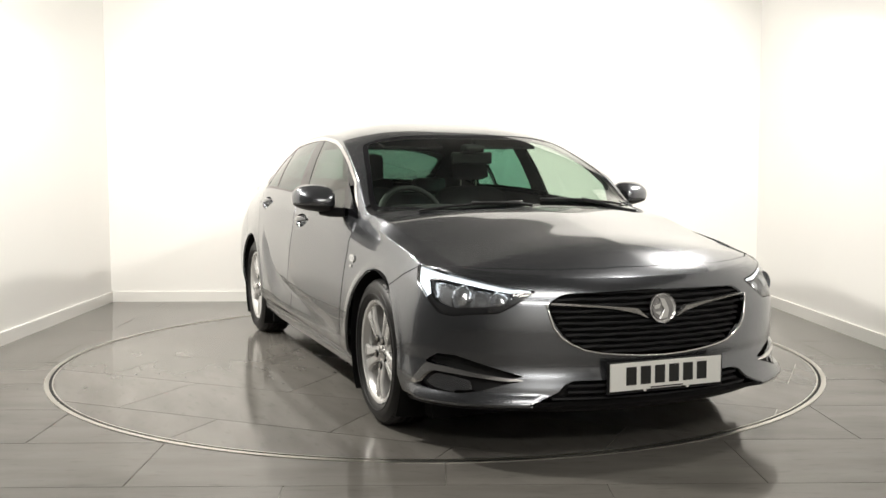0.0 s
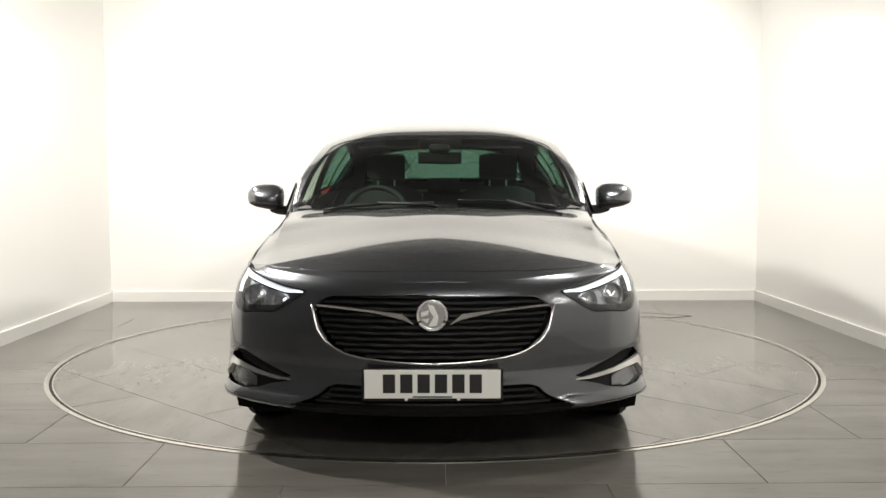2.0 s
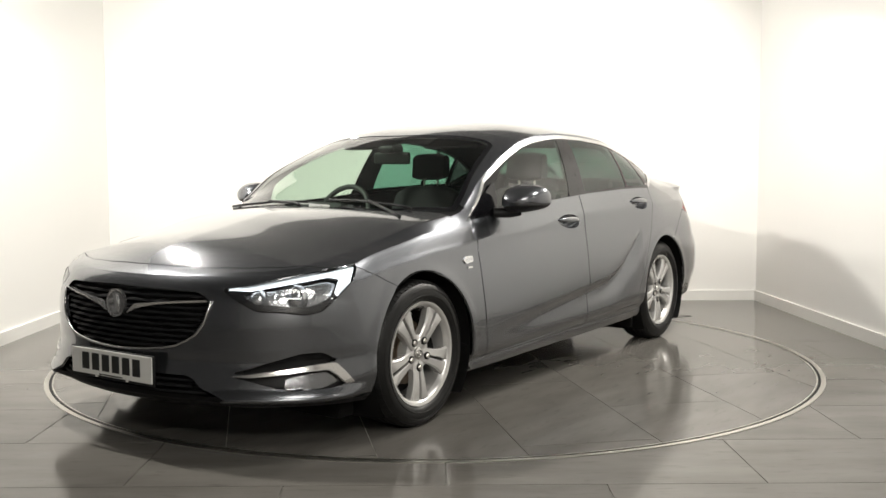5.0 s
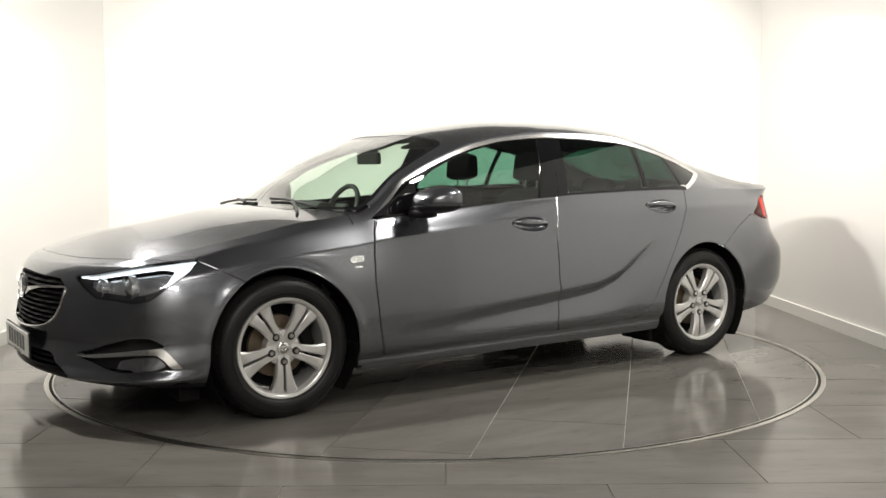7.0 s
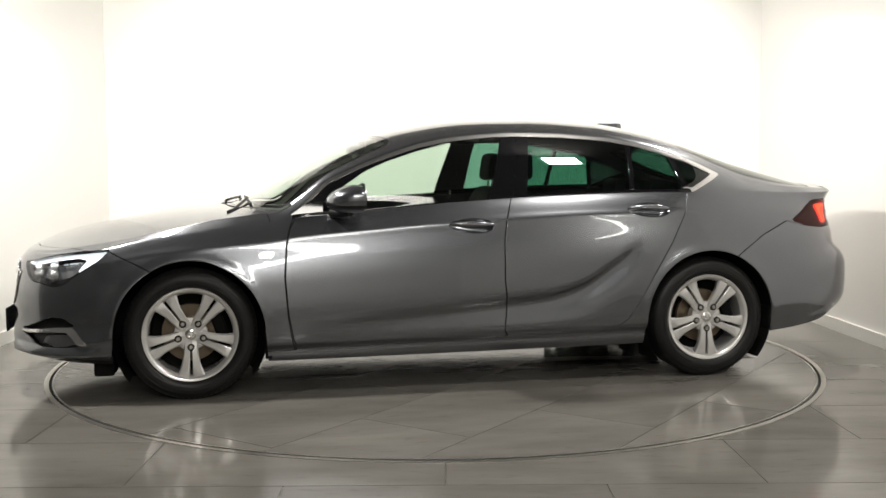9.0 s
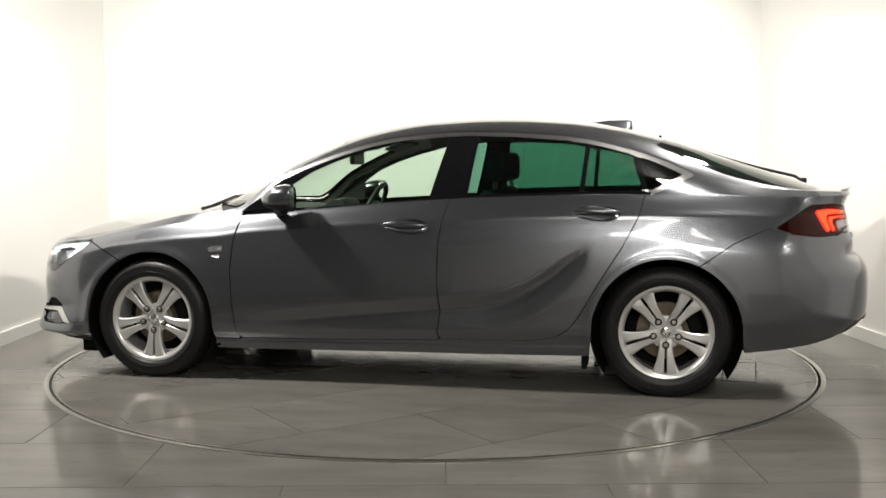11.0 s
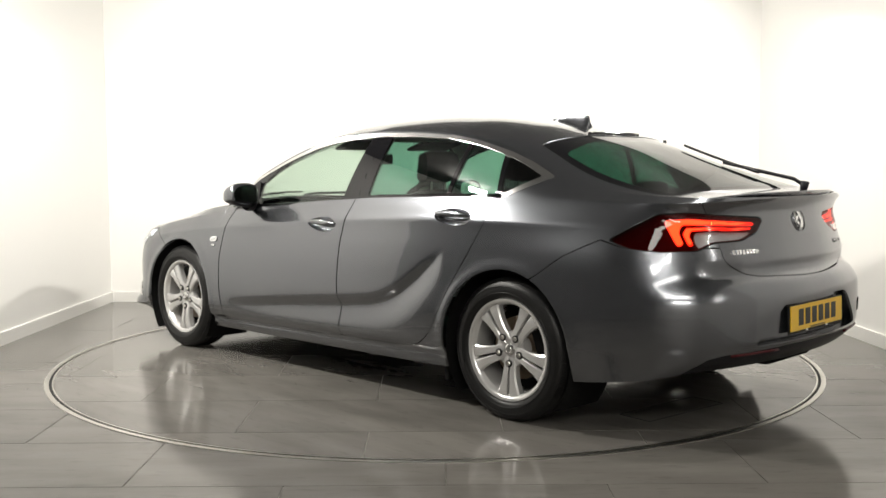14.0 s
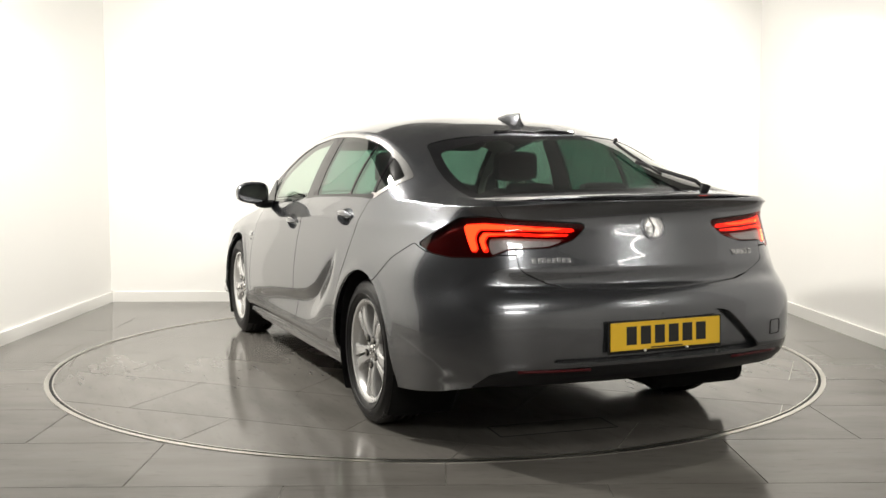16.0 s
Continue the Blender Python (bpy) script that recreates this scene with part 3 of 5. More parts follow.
# soften the creases a little
for _ in range(1):
    inner = net.copy()
    inner[1:-1, 1:-1] = net[1:-1, 1:-1] * 0.5 + 0.125 * (net[:-2, 1:-1] + net[2:, 1:-1] + net[1:-1, :-2] + net[1:-1, 2:])
    net = inner
row = np.concatenate([hs, 1 + (np.arange(NG) + 1) / NG, 2 + (np.arange(NR) + 1) / NR])
uv = np.stack(np.broadcast_arrays(sl[:, None], row[None, :]), -1)
BODY = grid_skin(net, uv)
dm = np.abs(BODY.data[:, 1]) < 1e-4
BODY.data[dm, 4] = 0.0


def xz(s):
    return s.data[:, [0, 2]]


def xy(s):
    return s.data[:, :2]


def fz(s):
    """Distance round the nose corner, and height."""
    return np.stack([2.405 - s.data[:, 0] + s.data[:, 1], s.data[:, 2]], -1)


def rz(s):
    """Distance round the tail corner, and height."""
    return np.stack([s.data[:, 0] + 2.505 + s.data[:, 1], s.data[:, 2]], -1)


GAP = 0.0028
SEALS = []


def take(s, coords, poly, where=None, gap=GAP):
    """(panel, rest): the part of s inside a polygon, and the rest; the seam between goes to SEALS."""
    def field(q):
        f = sdf(coords(q), poly)
        if where is not None:
            f = np.where(where(q), f, np.maximum(f, 0.05))
        return f
    near, rest = s.split(field(s) - gap)
    if gap > 0 and near.faces:
        inside, seam = near.split(field(near) + gap)
        SEALS.append(seam.moved(-0.008))
        return inside, rest
    return near, rest


body = BODY
side = lambda q: q.data[:, 1] > 0.45
nose = lambda q: (q.data[:, 0] > 1.5)
tail = lambda q: (q.data[:, 0] < -1.5)

# wheel arches
for cx in (HALF_BASE, -HALF_BASE):
    r = np.hypot(body.data[:, 0] - cx, (body.data[:, 2] - 0.335)) - 0.378
    r2 = np.maximum(np.abs(body.data[:, 0] - cx) - 0.378 - np.where(body.data[:, 2] < 0.335, 0.06 * (0.335 - body.data[:, 2]), 0), 0)
    f = np.where(body.data[:, 2] > 0.335, r, np.abs(body.data[:, 0] - cx) - 0.378 - 0.012 * np.clip((0.335 - body.data[:, 2]) / 0.15, 0, 1))
    f = np.where(side(body), f, 0.1)
    _, body = body.split(f)

# glazing band
DLO = rounded(((0.905, 0.918), (0.702, 1.114), (0.5, 1.203), (0.369, 1.252), (0.206, 1.304), (0.045, 1.337), (-0.145, 1.357), (-0.333, 1.367), (-0.579, 1.362),
               (-0.881, 1.341), (-1.059, 1.31), (-1.265, 1.255), (-1.411, 1.203), (-1.556, 1.134), (-1.335, 1.034), (-1.183, 1.038), (-0.895, 1.035), (-0.39, 1.019), (0.07, 0.99), (0.6, 0.945)), 0.02)
dlo, body = take(body, xz, DLO, lambda q: (q.data[:, 7] > 0.9) & (q.data[:, 1] > 0.4), 0)
FRONT_GLASS = rounded(((0.635, 0.957), (0.625, 1.085), (0.502, 1.168), (0.37, 1.224), (0.207, 1.277), (0.046, 1.315), (-0.113, 1.335), (-0.262, 1.347), (-0.165, 1.0)), 0.012)
REAR_GLASS = rounded(((-0.419, 1.346), (-0.6, 1.343), (-0.85, 1.325), (-0.993, 1.302), (-0.966, 1.05), (-0.375, 1.031)), 0.012)
FIX_GLASS = rounded(((-1.016, 1.297), (-1.10, 1.28), (-1.237, 1.243), (-1.291, 1.055), (-0.992, 1.05)), 0.010)
QUARTER_GLASS = rounded(((-1.268, 1.232), (-1.36, 1.2), (-1.495, 1.137), (-1.335, 1.058), (-1.316, 1.06)), 0.012)
panes = []
for gname, poly in (("front_door_window", FRONT_GLASS), ("rear_door_window", REAR_GLASS), ("rear_door_quarterlight", FIX_GLASS), ("quarter_window", QUARTER_GLASS)):
    g, dlo = take(dlo, xz, poly, None, 0)
    panes.append((gname, g))
rim_field = sdf(xz(dlo), DLO) + np.interp(dlo.data[:, 0], (-1.32, -1.18, 0.2, 0.7), (0.030, 0.019, 0.019, 0.014))
lower = (dlo.data[:, 2] < np.interp(dlo.data[:, 0], (-1.34, -1.33, -0.9, -0.39, 0.07, 0.6, 0.87), (1.03, 1.056, 1.053, 1.037, 1.008, 0.963, 0.935)))
rim_field = np.where(lower & (dlo.data[:, 0] > -1.33), -1.0, rim_field)
dlo, chrome_rim = dlo.split(rim_field)
belt_z = np.interp(dlo.data[:, 0], (-1.34, -1.33, -0.9, -0.39, 0.07, 0.6, 0.87), (1.02, 1.054, 1.051, 1.035, 1.006, 0.961, 0.933))
belt, dlo = dlo.split(dlo.data[:, 2] - belt_z)

# doors
FRONT_DOOR = ((0.892, 0.935), (0.877, 0.911), (0.904, 0.865), (0.923, 0.772), (0.933, 0.616), (0.92, 0.429), (0.895, 0.29), (0.872, 0.243), (0.5, 0.245), (-0.2, 0.263), (-0.245, 0.268),
              (-0.226, 0.305), (-0.24, 0.426), (-0.226, 0.576), (-0.229, 0.785), (-0.248, 0.904), (-0.29, 1.03), (0.07, 1.02), (0.6, 0.98))
front_door, body = take(body, xz, FRONT_DOOR, lambda q: (q.data[:, 1] > 0.6) & (q.data[:, 7] < 1.4))
REAR_DOOR = ((-0.29, 1.04), (-0.2515, 0.904), (-0.2325, 0.785), (-0.2295, 0.576), (-0.2435, 0.426), (-0.2295, 0.305), (-0.2485, 0.268), (-0.701, 0.277), (-0.80, 0.287), (-0.86, 0.303),
             (-0.92, 0.343), (-0.965, 0.40), (-1.076, 0.592), (-1.187, 0.767), (-1.27, 0.925), (-1.302, 1.036), (-1.306, 1.06))
rear_door, body = take(body, xz, REAR_DOOR, lambda q: (q.data[:, 1] > 0.6) & (q.data[:, 7] < 1.4))

# hollows behind the door handles
def hollow(door, x, z):
    poly = [(x + 0.125 * math.cos(a), z + (0.040 - 0.008 * math.cos(a)) * math.sin(a) + 0.004 * math.cos(a)) for a in (2 * math.pi * k / 32 for k in range(32))]
    cup, door = take(door, xz, poly, None, 0)
    deep = np.clip(-sdf(xz(cup), poly) / 0.026, 0, 1)
    cup.data[:, :3] -= cup.data[:, 3:6] * (0.030 * deep * (2 - deep))[:, None]
    return cup, door


cup_f, front_door = hollow(front_door, -0.052, 0.868)
cup_r, rear_door = hollow(rear_door, -1.055, 0.941)

# glass in front and behind
SCREEN = rounded(((1.25, -0.3), (1.25, 0.0), (1.225, 0.30), (1.15, 0.52), (1.03, 0.68), (0.95, 0.752), (0.86, 0.745), (0.6, 0.685), (0.36, 0.625), (0.345, 0.56), (0.385, 0.3), (0.40, 0.0), (0.40, -0.3)), 0.03)
up_only = lambda q: q.data[:, 7] > 1.5
screen, body = take(body, xy, SCREEN, up_only, 0)
BACKLIGHT = rounded(((-1.43, -0.3), (-1.43, 0.0), (-1.41, 0.35), (-1.355, 0.565), (-1.6, 0.615), (-1.9, 0.65), (-2.1, 0.672), (-2.165, 0.65), (-2.205, 0.35), (-2.215, 0.0), (-2.215, -0.3)), 0.03)
backlight, body = take(body, xy, BACKLIGHT, up_only, 0)

# lamps, grille and air intakes
HEADLAMP = rounded(((0.635, 0.694), (0.80, 0.708), (1.05, 0.741), (1.25, 0.762), (1.43, 0.772), (1.395, 0.712), (1.30, 0.655), (1.20, 0.598), (1.10, 0.588), (0.98, 0.60), (0.83, 0.606), (0.74, 0.64)), 0.02)
headlamp, body = take(body, fz, HEADLAMP, nose)
GRILLE = rounded(((-0.2, 0.692), (0.10, 0.692), (0.50, 0.682), (0.575, 0.644), (0.545, 0.585), (0.48, 0.515), (0.40, 0.468), (0.21, 0.441), (0.0, 0.431), (-0.2, 0.441)), 0.025)
grille, body = take(body, fz, GRILLE, nose, 0)
# a lip swells out along the foot of the bumper's corners
lip_s, lip_z = fz(body).T
lip_out = lambda z: np.interp(z, (0.220, 0.240, 0.254, 0.292), (0.0, 0.040, 0.034, 0.0))
lip_w = np.interp(lip_s, (0.46, 0.62, 1.30, 1.55), (0.0, 1.0, 1.0, 0.0)) * (nose(body) & (body.data[:, 7] < 1.2))
flat_n = body.data[:, 3:5] / np.maximum(np.linalg.norm(body.data[:, 3:5], axis=1, keepdims=True), 0.3)
lip_slope = (lip_out(lip_z + 0.006) - lip_out(lip_z - 0.006)) / 0.012
body.data[:, :2] += flat_n * (lip_out(lip_z) * lip_w)[:, None]
body.data[:, 5] -= lip_slope * lip_w
FOGSLOT = rounded(((0.655, 0.354), (0.80, 0.380), (0.95, 0.408), (1.08, 0.432), (1.20, 0.432), (1.292, 0.396), (1.275, 0.390), (1.13, 0.383), (0.95, 0.367), (0.75, 0.352)), 0.008)
fogslot, body = take(body, fz, FOGSLOT, nose, 0)
FOGBAY = rounded(((0.655, 0.348), (0.75, 0.350), (0.95, 0.365), (1.13, 0.381), (1.275, 0.388), (1.33, 0.350), (1.39, 0.298), (1.25, 0.288), (1.02, 0.286), (0.91, 0.300), (0.80, 0.324)), 0.012)
fogbay, body = take(body, fz, FOGBAY, nose, 0)
INTAKE = rounded(((-0.2, 0.345), (0.42, 0.345), (0.465, 0.333), (0.50, 0.30), (0.655, 0.252), (0.62, 0.243), (-0.2, 0.25)), 0.01)
intake, body = take(body, fz, INTAKE, nose, 0)
SPLITTER = ((-0.2, 0.25), (0.62, 0.2435), (0.655, 0.2425), (0.9, 0.236), (1.2, 0.222), (1.62, 0.216), (1.7, 0.1), (-0.2, 0.1))
splitter, body = take(body, fz, SPLITTER, nose, 0)
TAILLAMP = rounded(((1.405, 0.869), (1.29, 0.838), (1.14, 0.826), (0.90, 0.83), (0.80, 0.862), (0.60, 0.866), (0.49, 0.895), (0.435, 0.945), (0.455, 0.96), (0.74, 0.974), (0.95, 0.986), (1.12, 0.982), (1.26, 0.93)), 0.018)
taillamp, body = take(body, rz, TAILLAMP, tail)
DIFFUSER = ((-0.2, 0.415), (0.25, 0.413), (0.50, 0.408), (0.75, 0.404), (0.86, 0.388), (0.99, 0.325), (1.08, 0.25), (-0.2, 0.2))
diffuser, body = take(body, rz, DIFFUSER, tail, 0)
RECESS = rounded(((-0.2, 0.608), (0.27, 0.606), (0.32, 0.595), (0.52, 0.455), (0.55, 0.43), (0.5, 0.424), (-0.2, 0.424)), 0.012)
recess, body = take(body, rz, RECESS, tail, 0)

# bonnet, bumpers, wings, tailgate
BONNET = ((2.268, -0.3), (2.268, 0.0), (2.255, 0.2), (2.215, 0.38), (2.15, 0.52), (2.06, 0.66), (1.93, 0.77), (1.82, 0.835), (1.78, 0.9), (1.05, 0.95), (1.005, 0.80), (1.10, 0.62), (1.20, 0.45), (1.262, 0.2), (1.275, 0.0), (1.275, -0.3))
bonnet, body = take(body, xy, BONNET, lambda q: q.data[:, 7] > 1.06)
cowl_f = np.where((body.data[:, 7] > 1.9) & (body.data[:, 0] > 0.9) & (body.data[:, 0] < 1.35), -1.0, 1.0) * 0.01
cowl, body = body.split(cowl_f)
NOSECUT = ((1.80, 0.80), (1.812, 0.765), (1.74, 0.73), (1.679, 0.70), (1.6, 0.66), (1.6, 0.1), (2.6, 0.1), (2.6, 0.80))
front_bumper, body = take(body, xz, NOSECUT, None)
WING = ((0.885, 0.92), (0.9085, 0.865), (0.9275, 0.772), (0.9375, 0.616), (0.9245, 0.429), (0.90, 0.27), (0.875, 0.236), (1.1, 0.236), (1.9, 0.6), (1.9, 0.9), (1.3, 0.9), (0.96, 0.95))
wing, body = take(body, xz, WING, lambda q: (q.data[:, 1] > 0.5) & (q.data[:, 7] < 1.07))
TAILGATE = ((0.74, 0.79), (0.70, 0.765), (0.60, 0.728), (0.5, 0.714), (0.11, 0.70), (-0.3, 0.70), (-0.3, 1.5), (0.5, 1.5), (0.9, 1.06), (0.845, 0.985), (0.81, 0.94), (0.775, 0.87))
tailgate, body = take(body, rz, TAILGATE, lambda q: q.data[:, 0] < -2.2)
REARCUT = ((-1.55, 0.667), (-1.592, 0.69), (-1.741, 0.794), (-1.906, 0.869), (-2.02, 0.84), (-2.3, 0.84), (-2.6, 0.84), (-2.6, 0.1), (-1.5, 0.1), (-1.5, 0.64))
rear_bumper, body = take(body, xz, REARCUT, None)


def both(name, s, mat, label="", wall_d=0.012):
    """A part that spans the car's middle."""
    return s.joined(s.mirrored()).walled(wall_d).put(name, mat, CAR, label)


def pair(name, s, mat, label="", wall_d=0.012, parent=None):
    """A left and a right part."""
    s = s.walled(wall_d)
    return s.put(name, mat, parent or CAR, label), s.mirrored().put(name, mat, parent or CAR, label)


both("body_shell", body, PAINT, "grey metallic body shell with roof, pillars and sills")
both("bonnet", bonnet, PAINT, "long grey bonnet with a faint middle crease")
both("front_bumper", front_bumper, PAINT, "grey painted front bumper")
both("rear_bumper", rear_bumper, PAINT, "grey painted rear bumper")
both("tailgate", tailgate, PAINT, "grey painted tailgate")
pair("front_wing", wing, PAINT, "grey painted front wing")
DOORS_F = pair("front_door", front_door, PAINT, "grey painted front door")
DOORS_R = pair("rear_door", rear_door, PAINT, "grey painted rear door with a sculpted crease")
def inner(s, poly, d, deep):
    """Glass with a printed black border: deep at the edge where the roof is, d elsewhere."""
    f = sdf(xy(s), poly) + d
    return s.split(np.maximum(f, deep(s)))


screen_glass, screen_border = inner(screen, SCREEN, 0.028, lambda s: 0.455 - s.data[:, 0] - 0.09 * (np.abs(s.data[:, 1]) / 0.6) ** 2)
back_glass, back_border = inner(backlight, BACKLIGHT, 0.040, lambda s: s.data[:, 0] + 1.50)
both("windscreen_border", screen_border.moved(-0.003), GLOSSBLACK, "black printed windscreen border", 0.0)
both("rear_window_border", back_border.moved(-0.003), GLOSSBLACK, "black printed rear window border", 0.0)
both("windscreen", screen_glass.moved(-0.003), GLASS_FRONT, "green-tinted windscreen", 0.0)
both("rear_window", back_glass.moved(-0.003), GLASS_BACK, "dark tinted rear window", 0.0)
both("cowl_panel", cowl.moved(-0.012), BLACK, "black plastic cowl under the windscreen", 0.0)
for gname, g in panes:
    pair(gname, g.moved(-0.004), GLASS_FRONT if gname.startswith("front") else GLASS_QUARTER if gname == "quarter_window" else GLASS_REAR, "green-tinted window" if gname.startswith("front") else "dark privacy glass", 0.0)
door_seam, dlo = dlo.split(np.abs(dlo.data[:, 0] + 0.300 + 0.16 * (dlo.data[:, 2] - 1.03)) - 0.003)
for s in door_seam.pieces():
    pair("pillar_seam", s.moved(-0.008), DARKGAP, "dark joint between the doors", 0.0)
for s in dlo.pieces():
    pair("window_surround", s.moved(-0.002), GLOSSBLACK, "gloss black pillar and window trim", 0.006)
pair("belt_moulding", belt.moved(0.001), GLOSSBLACK, "gloss black moulding under the side windows", 0.006)
pair("window_trim", chrome_rim.moved(0.002), SATIN, "satin chrome strip round the side windows", 0.006)
seal = SEALS[0]
for s in SEALS[1:]:
    seal = seal.joined(s)
both("panel_seal", seal, DARKGAP, "dark panel joints", 0.0)
# ---- fittings on the skin ----
def spot(skin, a, b, ia, ib, cond):
    """The place and outward normal of the skin at two coordinates (columns ia, ib)."""
    d = skin.data[cond(skin)]
    w = (d[:, ia] - a) ** 2 + (d[:, ib] - b) ** 2
    k = np.argsort(w)[:4]
    q = 1 / (w[k] + 1e-6)
    r = (d[k] * q[:, None]).sum(0) / q.sum()
    n = Vector(r[3:6]).normalized()
    return Vector(r[:3]), n


def nose_at(y, z):
    return spot(BODY, abs(y), z, 1, 2, lambda q: (q.data[:, 0] > 1.6) & (q.data[:, 7] <= 1.0))


def tail_at(y, z):
    return spot(BODY, abs(y), z, 1, 2, lambda q: (q.data[:, 0] < -1.7) & (q.data[:, 7] <= 1.0))


def side_at(x, z):
    return spot(BODY, x, z, 0, 2, lambda q: (q.data[:, 1] > 0.5) & (q.data[:, 7] <= 1.0))


def top_at(x, y):
    return spot(BODY, x, y, 0, 1, lambda q: q.data[:, 7] > 1.0)


def frame_at(p, n, up=(0, 0, 1)):
    """A pose on a surface: u to the right as seen from outside, v up, w outwards."""
    w = Vector(n).normalized()
    u = Vector(up).cross(w).normalized()
    v = w.cross(u)
    return Matrix(((u.x, v.x, w.x, p[0]), (u.y, v.y, w.y, p[1]), (u.z, v.z, w.z, p[2]), (0, 0, 0, 1)))


FLIP = Matrix.Diagonal((1, -1, 1, 1))


def mirrored_part(ob, parent=None):
    """The right-hand twin of a left-hand part."""
    me = ob.data.copy()
    me.transform(FLIP)
    me.flip_normals()
    tw = new(ob.name.split(".")[0], me)
    tw.parent = parent or ob.parent
    if "label" in ob:
        tagged(tw, label=ob["label"])
    return tw


def circle(r, n=32, a0=0.0, a1=2 * math.pi):
    return [(r * math.cos(a0 + (a1 - a0) * k / n), r * math.sin(a0 + (a1 - a0) * k / n)) for k in range(n)]


# grille: near-black sheet painted as the shaded depth, wavy bars, bright lower frame
bed = both("grille_bed", grille.moved(-0.045), DARKGAP, "near-black sheet painted as the shade behind the grille", 0.0)
GRILLE_HALF = spline((0.431, 0.441, 0.468, 0.515, 0.585, 0.644, 0.682, 0.692), (0.12, 0.20, 0.345, 0.405, 0.445, 0.465, 0.43, 0.42))
zs_bars = np.linspace(0.452, 0.682, 11)
for i, z in enumerate(zs_bars):
    half = float(GRILLE_HALF(z)) - 0.012
    bm = bmesh.new()
    rows_ = []
    n = 40
    for k in range(n + 1):
        y = -half + 2 * half * k / n
        p, nn = nose_at(y, z)
        wave = 0.004 * math.sin(abs(y) * 42 + i * 2.1)
        x = p.x - 0.012 + wave
        rows_.append([bm.verts.new((x - dx, y, z + wave * 0.5 + dz)) for dx, dz in ((0.0, -0.004), (0.004, 0.0045), (0.035, 0.006), (0.035, -0.006))])
    for a, b in zip(rows_[:-1], rows_[1:]):
        for k in range(4):
            bm.faces.new((a[k], b[k], b[(k + 1) % 4], a[(k + 1) % 4]))
    bpart("grille_bar", bm, GRILLEBLACK, CAR, "wavy black grille bar", smooth=True, angle=40)
frame_pts = []
for c_, z in ((0.585, 0.646), (0.56, 0.60), (0.525, 0.553), (0.485, 0.512), (0.44, 0.484), (0.38, 0.463), (0.30, 0.450), (0.2, 0.440), (0.1, 0.433), (0.0, 0.430)):
    best = BODY.data[(BODY.data[:, 0] > 1.9) & (BODY.data[:, 7] <= 1)]
    k = np.argmin((2.405 - best[:, 0] + best[:, 1] - c_) ** 2 + (best[:, 2] - z) ** 2)
    frame_pts.append((best[k, 0] + 0.004, best[k, 1], z))
frame_pts = frame_pts + [(x, -y, z) for x, y, z in frame_pts[-2::-1]]
bpart("grille_frame", tube(bmesh.new(), frame_pts, 0.005, 8), SATIN, CAR, "satin chrome lower grille frame", smooth=True)
for sgn in (1, -1):
    bm = bmesh.new()
    outline = []
    for k in range(25):
        y = 0.455 - k * 0.0142
        outline.append((y, 0.648 - 0.028 * (k / 24) ** 1.3, 0.0045 + (0.0 if k < 15 else 0.013 * ((k - 15) / 9) ** 1.3)))
    tipx = nose_at(0.07, 0.6)[0].x
    ra, rb = [], []
    for y, z, th in outline:
        p, nn = nose_at(y, z)
        ra.append((p.x + 0.008, y * sgn, z + 0.001)), rb.append((p.x + 0.004, y * sgn, z - th - 0.003))
    ra.append((tipx + 0.004, 0.068 * sgn, 0.582)), rb.append((tipx + 0.003, 0.070 * sgn, 0.580))
    va, vb = [bm.verts.new(q) for q in ra], [bm.verts.new(q) for q in rb]
    vc, vd = [bm.verts.new((q[0] - 0.02, q[1], q[2])) for q in ra], [bm.verts.new((q[0] - 0.02, q[1], q[2])) for q in rb]
    for k in range(len(va) - 1):
        for a, b in ((va, vb), (vc, va), (vb, vd)):
            f = (a[k], a[k + 1], b[k + 1], b[k])
            bm.faces.new(f if sgn > 0 else f[::-1])
    bmesh.ops.recalc_face_normals(bm, faces=bm.faces)
    bpart("grille_wing", bm, BRIGHT, CAR, "chrome wing beside the emblem", smooth=True, angle=35)


def emblem(p, n, r):
    m = frame_at(p, n)
    bm = bmesh.new()
    turned(bm, ((r * 0.80, 0.0), (r * 0.84, 0.010), (r * 0.92, 0.014), (r, 0.009), (r * 1.02, -0.004)), 40, m @ Matrix.Rotation(radians(90), 4, "X") @ Matrix.Diagonal((1, -1, 1, 1)))
    bmesh.ops.recalc_face_normals(bm, faces=bm.faces)
    e = bpart("emblem", bm, BRIGHT, CAR, "round chrome emblem", smooth=True, angle=50)
    bm = slab(bmesh.new(), circle(r * 0.82), m @ Matrix.Translation((0, 0, -0.004)), 0.006)
    bpart("emblem_field", bm, BRIGHTDARK, e, "dark emblem field")
    bm = slab(bmesh.new(), [(-0.25 * r, -0.72 * r), (0.3 * r, -0.66 * r), (0.42 * r, -0.1 * r), (0.1 * r, 0.62 * r), (-0.3 * r, 0.7 * r), (-0.1 * r, 0.2 * r), (0.1 * r, -0.1 * r)], m, 0.008)
    bpart("emblem_shape", bm, BRIGHT, e, "plain chrome emblem shape")
    bm = slab(bmesh.new(), [(-0.72 * r, 0.2 * r), (-0.2 * r, 0.35 * r), (-0.28 * r, 0.05 * r), (-0.7 * r, -0.08 * r)], m, 0.007)
    slab(bm, [(-0.68 * r, -0.25 * r), (-0.2 * r, -0.2 * r), (-0.3 * r, -0.5 * r)], m, 0.007)
    bpart("emblem_shape", bm, BRIGHT, e, "plain chrome emblem shape")


